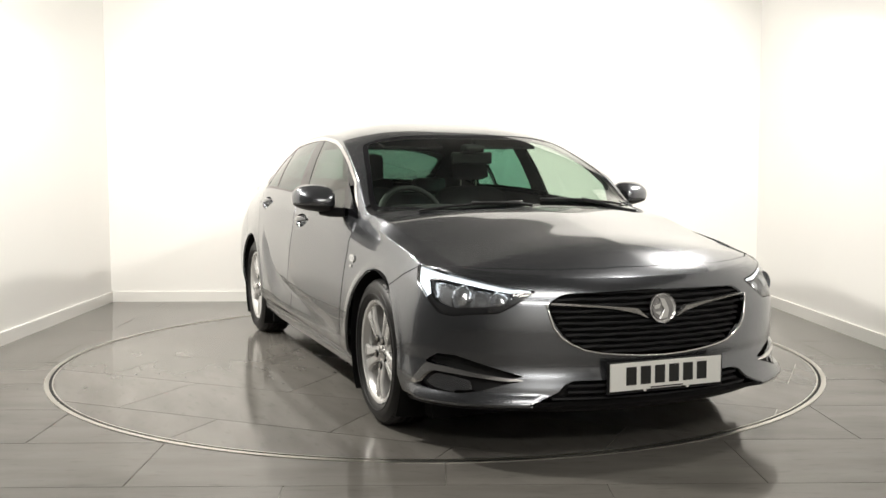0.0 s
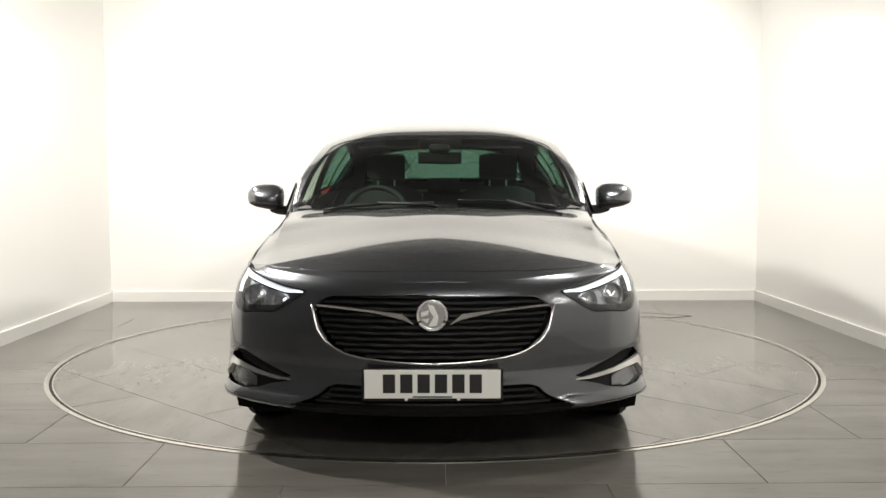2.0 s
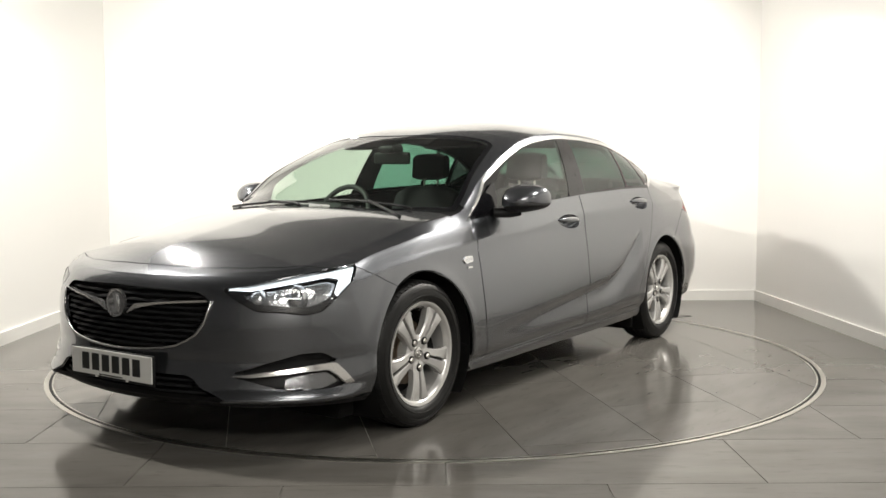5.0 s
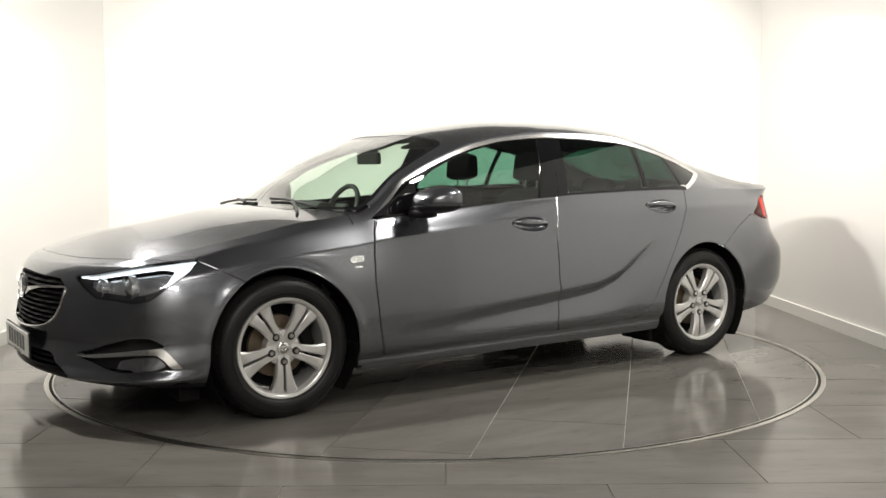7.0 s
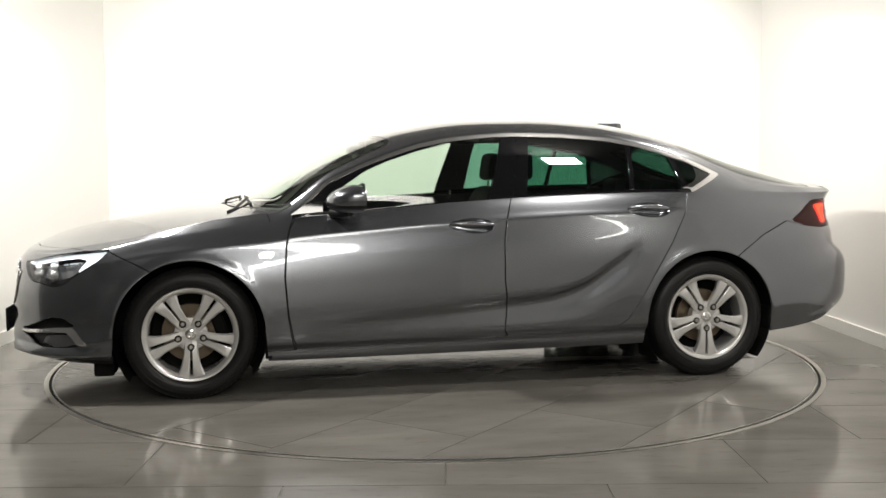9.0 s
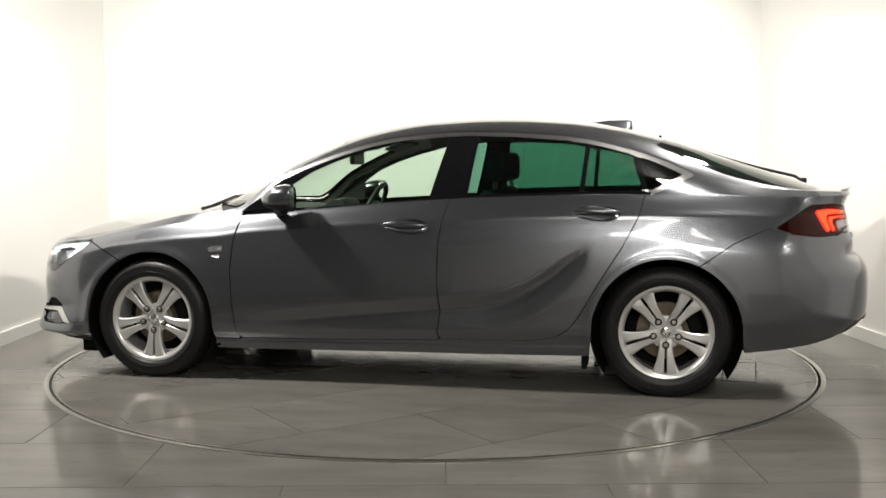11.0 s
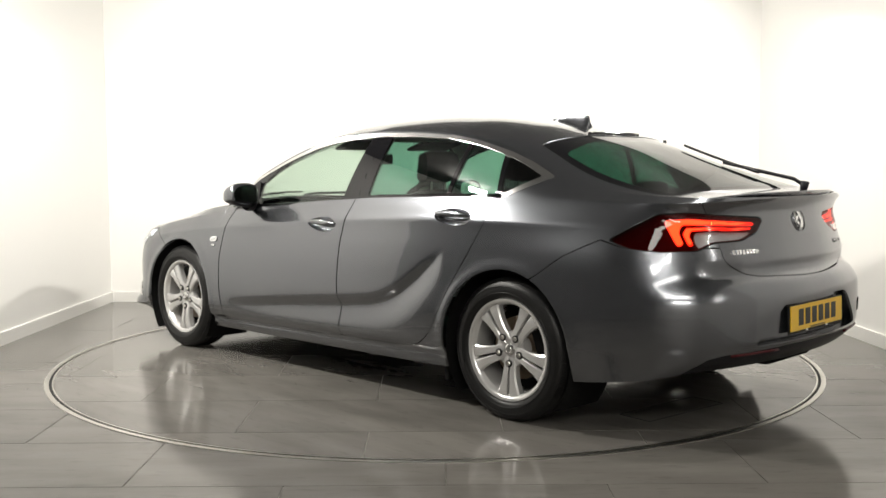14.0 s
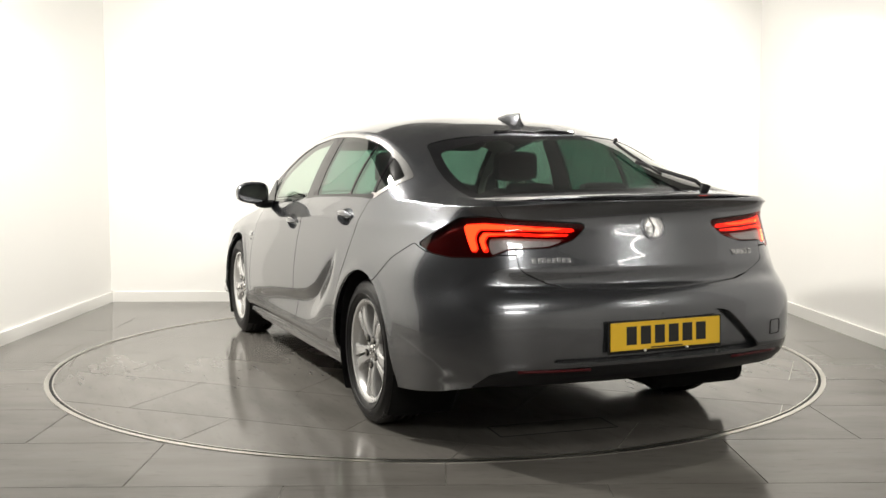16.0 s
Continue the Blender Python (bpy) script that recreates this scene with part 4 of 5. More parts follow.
pn, nn = nose_at(0, 0.617)
emblem(Vector((pn.x + 0.004, 0, 0.617)), (1, 0, 0.08), 0.059)
pn, nn = tail_at(0, 0.939)
emblem(Vector((pn.x - 0.002, 0, 0.939)), (-1, 0, nn.z), 0.053)


def number_plate(p, n, mat, label):
    m = frame_at(p, n)
    bm = bmesh.new()
    box(bm, 0, 0, 0.004, 0.54, 0.128, 0.008, m, 0.003)
    holder = bpart("plate_holder", bm, BLACK, CAR, "black plastic plate holder")
    bpart("number_plate", box(bmesh.new(), 0, 0.004, 0.011, 0.52, 0.111, 0.006, m, 0.002), mat, holder, label)
    for k in range(6):
        bpart("plate_bar", box(bmesh.new(), -0.165 + 0.066 * k, 0.006, 0.0145, 0.047, 0.072, 0.0016, m), INK, holder, "plain black bar")
    bpart("plate_caption", box(bmesh.new(), 0, -0.045, 0.0145, 0.15, 0.005, 0.0012, m), INK, holder, "small plain dark caption bar")
    for dx in (-0.1, 0.1):
        bpart("screw_cap", box(bmesh.new(), dx, -0.056, 0.010, 0.012, 0.008, 0.008, m, 0.002), SKIRT, holder, "small white clip")


px = nose_at(0.0, 0.355)[0].x
number_plate((px + 0.006, 0, 0.354), (1, 0, 0.0), PLATE_W, "white number plate with plain dark bars")
number_plate((-2.480, 0, 0.515), (-1, 0, 0.03), PLATE_Y, "yellow number plate with plain dark bars")

# lower air intake and splitter
# the shaded depth of the intake is a plain near-black sheet
both("intake_bed", intake.moved(-0.05), DARKGAP, "near-black sheet painted as the shade behind the lower intake", 0.0)
for z in (0.272, 0.298, 0.322):
    bm = bmesh.new()
    half = 0.40 if z > 0.29 else 0.46
    rows_ = []
    for k in range(25):
        y = -half + 2 * half * k / 24
        x = nose_at(y, z)[0].x - 0.015
        rows_.append([bm.verts.new((x - dx, y, z + dz)) for dx, dz in ((0.0, -0.004), (0.003, 0.004), (0.04, 0.004), (0.04, -0.004))])
    for a, b in zip(rows_[:-1], rows_[1:]):
        for k in range(4):
            bm.faces.new((a[k], b[k], b[(k + 1) % 4], a[(k + 1) % 4]))
    bpart("intake_bar", bm, GRILLEBLACK, CAR, "black plastic intake bar", smooth=True, angle=40)
both("splitter", splitter.moved(-0.004), BLACK, "black plastic front splitter", 0.02)

# fog lamp bays with their bright blade
pair("fog_bay", fogbay.moved(-0.035), BLACK, "black fog lamp bay", 0.0)
pair("air_slot", fogslot.moved(-0.035), DARKGAP, "black air slot above the fog lamp", 0.0)
slat_f = sdf(fz(fogslot), ((0.68, 0.356), (0.85, 0.378), (1.05, 0.404), (1.25, 0.412), (1.25, 0.418), (1.05, 0.411), (0.85, 0.385), (0.68, 0.360)))
pair("slot_slat", fogslot.split(slat_f)[0].moved(-0.014), GRILLEBLACK, "black slat in the air slot", 0.02)
BLADE = ((0.655, 0.3495), (0.75, 0.352), (0.95, 0.367), (1.13, 0.383), (1.278, 0.392), (1.34, 0.352), (1.40, 0.297), (1.33, 0.300), (1.29, 0.335), (1.235, 0.362), (1.10, 0.359), (0.95, 0.350), (0.78, 0.340), (0.66, 0.344))
fog_blade, _ = take(fogbay, fz, BLADE, None, 0)
pair("fog_blade", fog_blade.moved(0.004), SATIN, "satin chrome blade over the fog lamp", 0.02)
fog_lens, _ = take(fogbay, fz, rounded(((0.97, 0.292), (0.99, 0.338), (1.10, 0.350), (1.23, 0.354), (1.285, 0.328), (1.31, 0.302), (1.20, 0.294)), 0.015), None, 0)
pair("fog_reflector", fog_lens.moved(-0.03), FOGFACET, "dark ribbed fog lamp reflector", 0.0)
pair("fog_lens", fog_lens.moved(-0.012), GLASS_LAMP, "clear fog lamp lens", 0.0)
# bay walls
edge_l = fogbay.walled(0.035)
edge_only = Skin(edge_l.data, edge_l.faces[len(fogbay.faces):]).packed()
pair("fog_bay_rim", edge_only, BLACK, "black fog lamp bay rim", 0.0)
edge_s = fogslot.walled(0.035)
pair("air_slot_rim", Skin(edge_s.data, edge_s.faces[len(fogslot.faces):]).packed(), BLACK, "black air slot rim", 0.0)
edge_g = grille.joined(grille.mirrored()).walled(0.045)
Skin(edge_g.data, edge_g.faces[2 * len(grille.faces):]).packed().put("grille_rim", GLOSSBLACK, CAR, "gloss black grille surround")

# headlamps
DRLPOLY = rounded(((0.665, 0.688), (0.80, 0.704), (1.05, 0.737), (1.25, 0.757), (1.41, 0.766), (1.375, 0.70), (1.325, 0.652), (1.28, 0.660), (1.315, 0.722), (1.24, 0.731), (1.05, 0.713), (0.80, 0.684)), 0.006)
drl, lamp_bed = take(headlamp.moved(-0.014), fz, DRLPOLY, None, 0)
drl_mid, drl_edge = drl.split(-(sdf(fz(drl), DRLPOLY) + 0.004))
drl_mid, drl_edge = drl_edge, drl_mid
INNERPOLY = rounded(((0.74, 0.675), (0.90, 0.698), (1.05, 0.712), (1.24, 0.733), (1.32, 0.722), (1.30, 0.675), (1.24, 0.640), (1.12, 0.620), (0.98, 0.626), (0.85, 0.634), (0.78, 0.652)), 0.02)
lamp_inner, lamp_mask = take(headlamp, fz, INNERPOLY, None, 0)
lamp_inner, lamp_mask = lamp_inner.moved(-0.045), lamp_mask.moved(-0.018)
lamp_left, lamp_right = pair("headlamp", headlamp.moved(-0.055), LAMPDARK, "headlamp with dark housing and lit daytime light", 0.0)
for par, flip in ((lamp_left, False), (lamp_right, True)):
    f = (lambda s: s.mirrored()) if flip else (lambda s: s)
    f(headlamp).put("lamp_cover", GLASS_LAMP, par, "clear lamp cover")
    wallsk = headlamp.walled(0.075)
    f(Skin(wallsk.data, wallsk.faces[len(headlamp.faces):]).packed()).put("lamp_rim", GLOSSBLACK, par, "black lamp rim")
    f(drl_edge.walled(0.01)).put("daytime_light", DRL, par, "lit white daytime light strip")
    f(drl_mid.walled(0.01)).put("light_guide", GUIDE, par, "bright light guide")
    f(lamp_mask).put("lamp_mask", LAMPDARK, par, "dark mask along the foot of the lamp")
    f(lamp_inner).put("lamp_inner", FACET, par, "bright plated inner lamp panel")
    for cy, cz, rr, back in ((0.745, 0.660, 0.054, 0.034), (0.625, 0.652, 0.047, 0.034)):
        p, nn = nose_at(cy, cz)
        ax = Vector((1, 0.12, 0)).normalized()
        m = frame_at(p - nn * back, ax)
        if flip:
            m = FLIP @ m
        bm = bmesh.new()
        turned(bm, ((0.004, -0.02), (rr * 0.5, -0.012), (rr * 0.85, 0.004), (rr, 0.022), (rr * 1.08, 0.022), (rr * 1.08, -0.01)), 28, m @ Matrix.Rotation(radians(90), 4, "X") @ Matrix.Diagonal((1, -1, 1, 1)))
        ring_bm = turned(bmesh.new(), ((rr * 0.98, 0.0225), (rr * 1.02, 0.026), (rr * 1.07, 0.0225)), 32, m @ Matrix.Rotation(radians(90), 4, "X") @ Matrix.Diagonal((1, -1, 1, 1)))
        bpart("reflector", bm, FACET, par, "bright reflector bowl", smooth=True, angle=50)
        bpart("bowl_ring", ring_bm, CHROME, par, "bright ring round the bowl", smooth=True, angle=50)
        bm = slab(bmesh.new(), circle(rr * 0.22, 16), m, 0.012)
        bpart("bulb_shield", bm, BRIGHTDARK, par, "grey bulb shield")

# tail lamps
lamp_tl, lamp_tr = pair("tail_lamp", taillamp.moved(-0.022), REDREF, "wrap-around tail lamp, dark red with lit light bars", 0.0)
BAR1 = rounded(((1.09, 0.955), (1.06, 0.905), (1.02, 0.848), (0.975, 0.850), (1.005, 0.905), (0.985, 0.934), (0.84, 0.934), (0.50, 0.924), (0.485, 0.938), (0.84, 0.957), (0.95, 0.962)), 0.01)
BAR2 = rounded(((0.95, 0.848), (0.915, 0.850), (0.945, 0.888), (0.935, 0.910), (0.84, 0.914), (0.52, 0.906), (0.51, 0.917), (0.84, 0.927), (0.96, 0.926), (0.985, 0.90)), 0.008)
CLEAR = rounded(((0.90, 0.838), (0.80, 0.866), (0.61, 0.871), (0.52, 0.897), (0.84, 0.906), (0.92, 0.902), (0.92, 0.87)), 0.01)
inner_t = taillamp.moved(-0.012)
bar1, rest_t = take(inner_t, rz, BAR1, None, 0)
bar2, rest_t = take(rest_t, rz, BAR2, None, 0)
clear_t, _ = take(inner_t, rz, CLEAR, None, 0)
cover_clear, cover_red = take(taillamp, rz, CLEAR, None, 0)
seam_f = sdf(rz(cover_red), ((0.70, 1.2), (0.835, 0.985), (0.765, 0.86), (0.73, 0.7), (3, 0.7), (3, 1.2)))
lamp_seam, cover_red = cover_red.split(np.abs(seam_f) - 0.003)
for par, flip in ((lamp_tl, False), (lamp_tr, True)):
    f = (lambda s: s.mirrored()) if flip else (lambda s: s)
    for b, poly in ((bar1, BAR1), (bar2, BAR2)):
        f(b.walled(0.008)).put("light_bar", TAIL, par, "lit red light bar")
        core, _ = b.split(sdf(rz(b), poly) + 0.0035)
        f(core.moved(0.001)).put("light_core", TAILCORE, par, "glowing orange middle of the light bar")
    f(clear_t.moved(-0.004)).put("reversing_reflector", FROSTED, par, "bright reversing lamp reflector")
    f(cover_red).put("red_cover", GLASS_RED, par, "dark red lamp cover")
    f(lamp_seam.moved(-0.002)).put("lamp_seam", DARKGAP, par, "dark joint between wing lamp and tailgate lamp")
    f(cover_clear).put("clear_cover", GLASS_LAMP, par, "clear reversing lamp cover")

# rear bumper trim
both("diffuser", diffuser.moved(-0.004), BLACK, "black plastic lower rear trim", 0.03)
both("plate_recess", recess.moved(-0.034), PAINT, "grey painted plate recess", 0.0)
edge_r = recess.joined(recess.mirrored()).walled(0.034)
Skin(edge_r.data, edge_r.faces[2 * len(recess.faces):]).packed().put("recess_rim", PAINT, CAR, "painted edge of the plate recess")
for sgn in (1, -1):
    bm = bmesh.new()
    pts = []
    for k in range(9):
        y = 0.34 + k * 0.035
        p, nn = tail_at(y, 0.398)
        pts.append((p.x - 0.001, sgn * p.y, 0.398))
    tube(bm, pts, 0.006, 6)
    bpart("rear_reflector", bm, REDREF, CAR, "long red bumper reflector", smooth=True)
    bm = box(bmesh.new(), 0, 0, 0.0, 0.05, 0.012, 0.02, frame_at((-2.44, 0.13 * sgn, 0.597), (-1, 0, -0.8)), 0.003)
    bpart("plate_lamp", bm, DRL, CAR, "small lit number plate lamp")

# towing eye cover in the rear bumper
pts = []
for u, v in rounded(((-0.035, -0.03), (0.035, -0.03), (0.035, 0.03), (-0.035, 0.03)), 0.012):
    p, nn = tail_at(0.60 + u, 0.50 + v)
    pts.append((p.x + 0.0012 * nn.x, -p.y, p.z))
bpart("towing_eye_cover", tube(bmesh.new(), pts, 0.0018, 6, True), DARKGAP, CAR, "fine joint round the towing eye cover", smooth=True)

# boot badges: unreadable names as plain bars, the engine badge lettered
for k in range(8):
    y = 0.525 - k * 0.0195
    p, nn = tail_at(y, 0.818)
    m = frame_at(p, nn)
    bpart("badge_bar", box(bmesh.new(), 0, 0, 0.002, 0.013, 0.019, 0.004, m, 0.001), BRIGHT, CAR, "small plain chrome badge bar")
fc = bpy.data.curves.new("badge_text", "FONT")
fc.body, fc.size, fc.extrude, fc.align_x, fc.align_y = "TURBO D", 0.030, 0.0015, "CENTER", "CENTER"
fob = bpy.data.objects.new("badge_text", fc)
scene.collection.objects.link(fob)
bpy.context.view_layer.update()
me = bpy.data.meshes.new_from_object(fob.evaluated_get(bpy.context.evaluated_depsgraph_get()))
bpy.data.objects.remove(fob)
p, nn = tail_at(0.46, 0.822)
me.transform(frame_at((p.x - 0.003, -p.y, p.z), (nn.x, -nn.y, nn.z)))
me.materials.clear(), me.materials.append(BRIGHT)
ob = new("badge_text", me)
ob.parent = CAR
tagged(ob, label="small chrome lettered engine badge")


# door handles, repeaters, mirrors
def door_handle(x, z, doors, hole):
    p, nn = side_at(x, z)
    m = frame_at(p, nn)
    cup = part("handle_cup", hole.data[:, :3], hole.faces, PAINT, doors[0], "painted hollow behind the handle")
    bm = bmesh.new()
    prev = None
    for k in range(21):
        t = -1 + k / 10
        u = t * 0.115
        w = 0.016 * (1 - abs(t) ** 3) + 0.003
        v0 = 0.008 - 0.004 * t
        hh = 0.016 * (1 - 0.55 * t * t)
        ringv = [bm.verts.new(m @ Vector((u, v0 + hh * math.sin(a), w + 0.007 * math.cos(a)))) for a in (2 * math.pi * j / 10 for j in range(10))]
        if prev:
            for j in range(10):
                bm.faces.new((prev[j], ringv[j], ringv[(j + 1) % 10], prev[(j + 1) % 10]))
        else:
            bm.faces.new(ringv)
        prev = ringv
    bm.faces.new(prev[::-1])
    bmesh.ops.recalc_face_normals(bm, faces=bm.faces)
    grip = bpart("door_handle", bm, PAINT, doors[0], "grey painted pull handle", smooth=True, angle=60)
    strip_ = bpart("handle_strip", tube(bmesh.new(), [m @ Vector((t * 0.105, 0.019 - 0.004 * t - 0.008 * t * t, 0.016 * (1 - abs(t) ** 3) + 0.006)) for t in np.linspace(-1, 1, 15)], 0.0022, 6), CHROME, doors[0], "thin chrome handle strip", smooth=True)
    for o in (cup, grip, strip_):
        mirrored_part(o, doors[1])


door_handle(-0.052, 0.868, DOORS_F, cup_f)
door_handle(-1.055, 0.941, DOORS_R, cup_r)

p, nn = side_at(1.03, 0.731)
m = frame_at(p, nn) @ Matrix.Diagonal((0.82, 0.82, 1, 1))
o1 = bpart("side_badge", slab(bmesh.new(), rounded(((-0.05, 0.0), (-0.02, 0.022), (0.048, 0.022), (0.048, -0.012), (-0.028, -0.022)), 0.006), m, 0.006), BRIGHT, CAR, "chrome side badge")
o2 = bpart("side_badge_lens", slab(bmesh.new(), rounded(((-0.03, 0.0), (-0.012, 0.013), (0.036, 0.013), (0.036, -0.006), (-0.018, -0.012)), 0.004), m, 0.009), GLASS_LAMP, CAR, "clear side badge insert")
o3 = bpart("wing_badge", box(bmesh.new(), 0.008, -0.045, 0.002, 0.046, 0.013, 0.004, m, 0.001), BRIGHT, CAR, "small plain chrome badge bar")
for o in (o1, o2, o3):
    mirrored_part(o)


def mirror_unit():
    """The left door mirror: shell, black foot, glass."""
    bm = bmesh.new()
    n = 28
    prev = None
    # loops from the glass side (rear) to the nose of the shell
    for x, sy, sz, dy, dz in ((0.540, 0.095, 0.060, 0.0, 0.0), (0.545, 0.106, 0.069, 0.0, 0.0), (0.575, 0.110, 0.073, 0.0, 0.002), (0.62, 0.108, 0.069, -0.002, 0.0), (0.66, 0.098, 0.058, -0.008, -0.004), (0.69, 0.080, 0.043, -0.016, -0.008), (0.71, 0.050, 0.024, -0.024, -0.012), (0.718, 0.012, 0.007, -0.028, -0.014)):
        ringv = []
        for k in range(n):
            a = 2 * math.pi * k / n
            ca, sa = math.cos(a), math.sin(a)
            e = 0.62
            yy = sy * math.copysign(abs(ca) ** e, ca)
            zz = sz * math.copysign(abs(sa) ** e, sa)
            if zz < 0:
                zz *= 0.95 - 0.25 * (yy / max(sy, 1e-6))
            else:
                zz *= 1.0 - 0.22 * max(0, yy / max(sy, 1e-6)) ** 2
            ringv.append(bm.verts.new((x - 0.12 * (yy + dy) - 0.0, 0.972 + 0.95 * (yy + dy), 1.018 + zz + dz)))
        if prev:
            for k in range(n):
                bm.faces.new((prev[k], prev[(k + 1) % n], ringv[(k + 1) % n], ringv[k]))
        else:
            first = ringv
        prev = ringv
    bm.faces.new(prev[::-1])
    bmesh.ops.recalc_face_normals(bm, faces=bm.faces)
    shell, lower = bm, None
    geom = bmesh.ops.bisect_plane(bm, geom=bm.verts[:] + bm.edges[:] + bm.faces[:], plane_co=(0, 1.0, 0.985), plane_no=(0, -0.05, 1))
    bm2 = bm.copy()
    bmesh.ops.delete(bm, geom=[f for f in bm.faces if f.calc_center_median().z < 0.985 - 0.05 * (1.0 - f.calc_center_median().y)], context="FACES")
    bmesh.ops.delete(bm2, geom=[f for f in bm2.faces if f.calc_center_median().z >= 0.985 - 0.05 * (1.0 - f.calc_center_median().y)], context="FACES")
    unit = bpart("door_mirror", bm, PAINT, CAR, "grey painted door mirror shell", smooth=True, angle=60)
    low_ = bpart("mirror_base", bm2, BLACK, unit, "black lower mirror shell", smooth=True, angle=60)
    bm = bmesh.new()
    vs = []
    for k in range(28):
        a = 2 * math.pi * k / 28
        ca, sa = math.cos(a), math.sin(a)
        yy, zz = 0.096 * math.copysign(abs(ca) ** 0.62, ca), 0.058 * math.copysign(abs(sa) ** 0.62, sa)
        vs.append(bm.verts.new((0.546 - 0.12 * yy, 0.972 + 0.95 * yy, 1.016 + zz * (0.92 if zz < 0 else 1 - 0.2 * max(0, yy / 0.096)))))
    bm.faces.new(vs[::-1])
    gl = bpart("mirror_glass", bm, CHROME, unit, "mirror glass")
    bm = bmesh.new()
    for a, b, r in (((0.60, 0.93, 0.955), (0.66, 0.855, 0.945), 0.026),):
        tube(bm, [a, ((a[0] + b[0]) / 2, (a[1] + b[1]) / 2, (a[2] + b[2]) / 2 - 0.004), b, (0.68, 0.82, 0.945)], r, 12)
    ft = bpart("mirror_foot", bm, BLACK, unit, "black mirror foot", smooth=True, angle=60)
    sail = bpart("mirror_sail", slab(bmesh.new(), ((0.90, 0.935), (0.66, 1.10), (0.635, 1.09), (0.635, 0.96)), Matrix(((1, 0, 0, 0), (0, -0.18, 1, 0.985), (0, 1, 0.1, 0), (0, 0, 0, 1))), 0.006), GLOSSBLACK, unit, "black triangle behind the mirror")
    twin = mirrored_part(unit)
    for o in (low_, gl, ft, sail):
        mirrored_part(o, twin)


mirror_unit()

# roof fin, spoiler lip, wipers, high brake light
bm = bmesh.new()
fz0 = top_at(-1.12, 0.0)[0].z
prev = None
for x, h, w in ((-0.985, 0.004, 0.006), (-1.03, 0.016, 0.016), (-1.08, 0.032, 0.024), (-1.14, 0.042, 0.029), (-1.19, 0.054, 0.030), (-1.222, 0.058, 0.029), (-1.228, 0.036, 0.028), (-1.22, 0.0, 0.030)):
    z0 = top_at(x, 0.0)[0].z - 0.006
    ringv = [bm.verts.new((x, y, z0 + zz)) for y, zz in ((-w, 0), (-w * 0.8, 0.25 * h), (-w * 0.3, 0.7 * h), (-0.004, h + 0.006), (0.004, h + 0.006), (w * 0.3, 0.7 * h), (w * 0.8, 0.25 * h), (w, 0))]
    if prev:
        for k in range(7):
            bm.faces.new((prev[k], ringv[k], ringv[k + 1], prev[k + 1]))
    prev = ringv
bm.faces.new(prev)
bmesh.ops.recalc_face_normals(bm, faces=bm.faces)
bpart("roof_fin", bm, PAINT, CAR, "grey shark-fin aerial on the roof", smooth=True, angle=45)
bm = bmesh.new()
prev = None
for k in range(33):
    y = -0.60 + 1.2 * k / 32
    xe = -2.418 + 0.185 * (abs(y) / 0.62) ** 2.4
    zb = 1.052 - 0.012 * (abs(y) / 0.6) ** 2
    fade = 1 - (abs(y) / 0.605) ** 6
    ringv = [bm.verts.new(q) for q in ((xe + 0.16, y, zb + 0.004 - 0.012 * (1 - fade)), (xe + 0.06, y, zb + 0.014 * fade), (xe - 0.014 * fade, y, zb + 0.019 * fade), (xe - 0.016 * fade, y, zb + 0.013 * fade), (xe + 0.03, y, zb - 0.02))]
    if prev:
        for j in range(4):
            bm.faces.new((prev[j], prev[j + 1], ringv[j + 1], ringv[j]))
    prev = ringv
bmesh.ops.recalc_face_normals(bm, faces=bm.faces)
bpart("spoiler_lip", bm, PAINT, CAR, "grey painted spoiler lip on the tailgate", smooth=True, angle=45)


def blade(name, a, b, parent, lift=0.008):
    """A wiper blade between two places on the glass."""
    bm = bmesh.new()
    pts = []
    for t in np.linspace(0, 1, 9):
        x, y = a[0] + (b[0] - a[0]) * t, a[1] + (b[1] - a[1]) * t
        pts.append(top_at(x, abs(y))[0] + Vector((0, 0, lift)))
        pts[-1].y = y
    tube(bm, pts, 0.007, 6)
    return bpart(name, bm, BLACK, parent, "black wiper blade", smooth=True)


wip = bpart("rear_wiper", tube(bmesh.new(), [(-2.245, -0.36, 1.088), (-2.20, -0.352, 1.118), (-2.0, -0.31, 1.165), (-1.86, -0.275, 1.20)], 0.009, 8), BLACK, CAR, "black rear wiper arm", smooth=True)
blade("rear_wiper_blade", (-2.06, -0.27), (-1.60, -0.33), wip, 0.022)
bpart("wiper_cap", turned(bmesh.new(), ((0.001, 0.02), (0.016, 0.018), (0.02, 0.0), (0.022, -0.02)), 16, Matrix.Translation((-2.25, -0.36, 1.082)) @ Matrix.Rotation(radians(-70), 4, "X")), BLACK, wip, "black wiper cap", smooth=True)
bpart("tailgate_bumper_stop", box(bmesh.new(), -1.40, -0.46, 1.315, 0.02, 0.012, 0.018, None, 0.003), BLACK, CAR, "small black rubber stop")
bm = bmesh.new()
bpart("high_brake_light", tube(bmesh.new(), [(-1.385, y, top_at(-1.385, abs(y))[0].z + 0.003) for y in np.linspace(-0.22, 0.22, 9)], 0.008, 6), GLOSSBLACK, CAR, "dark high-level brake light", smooth=True)
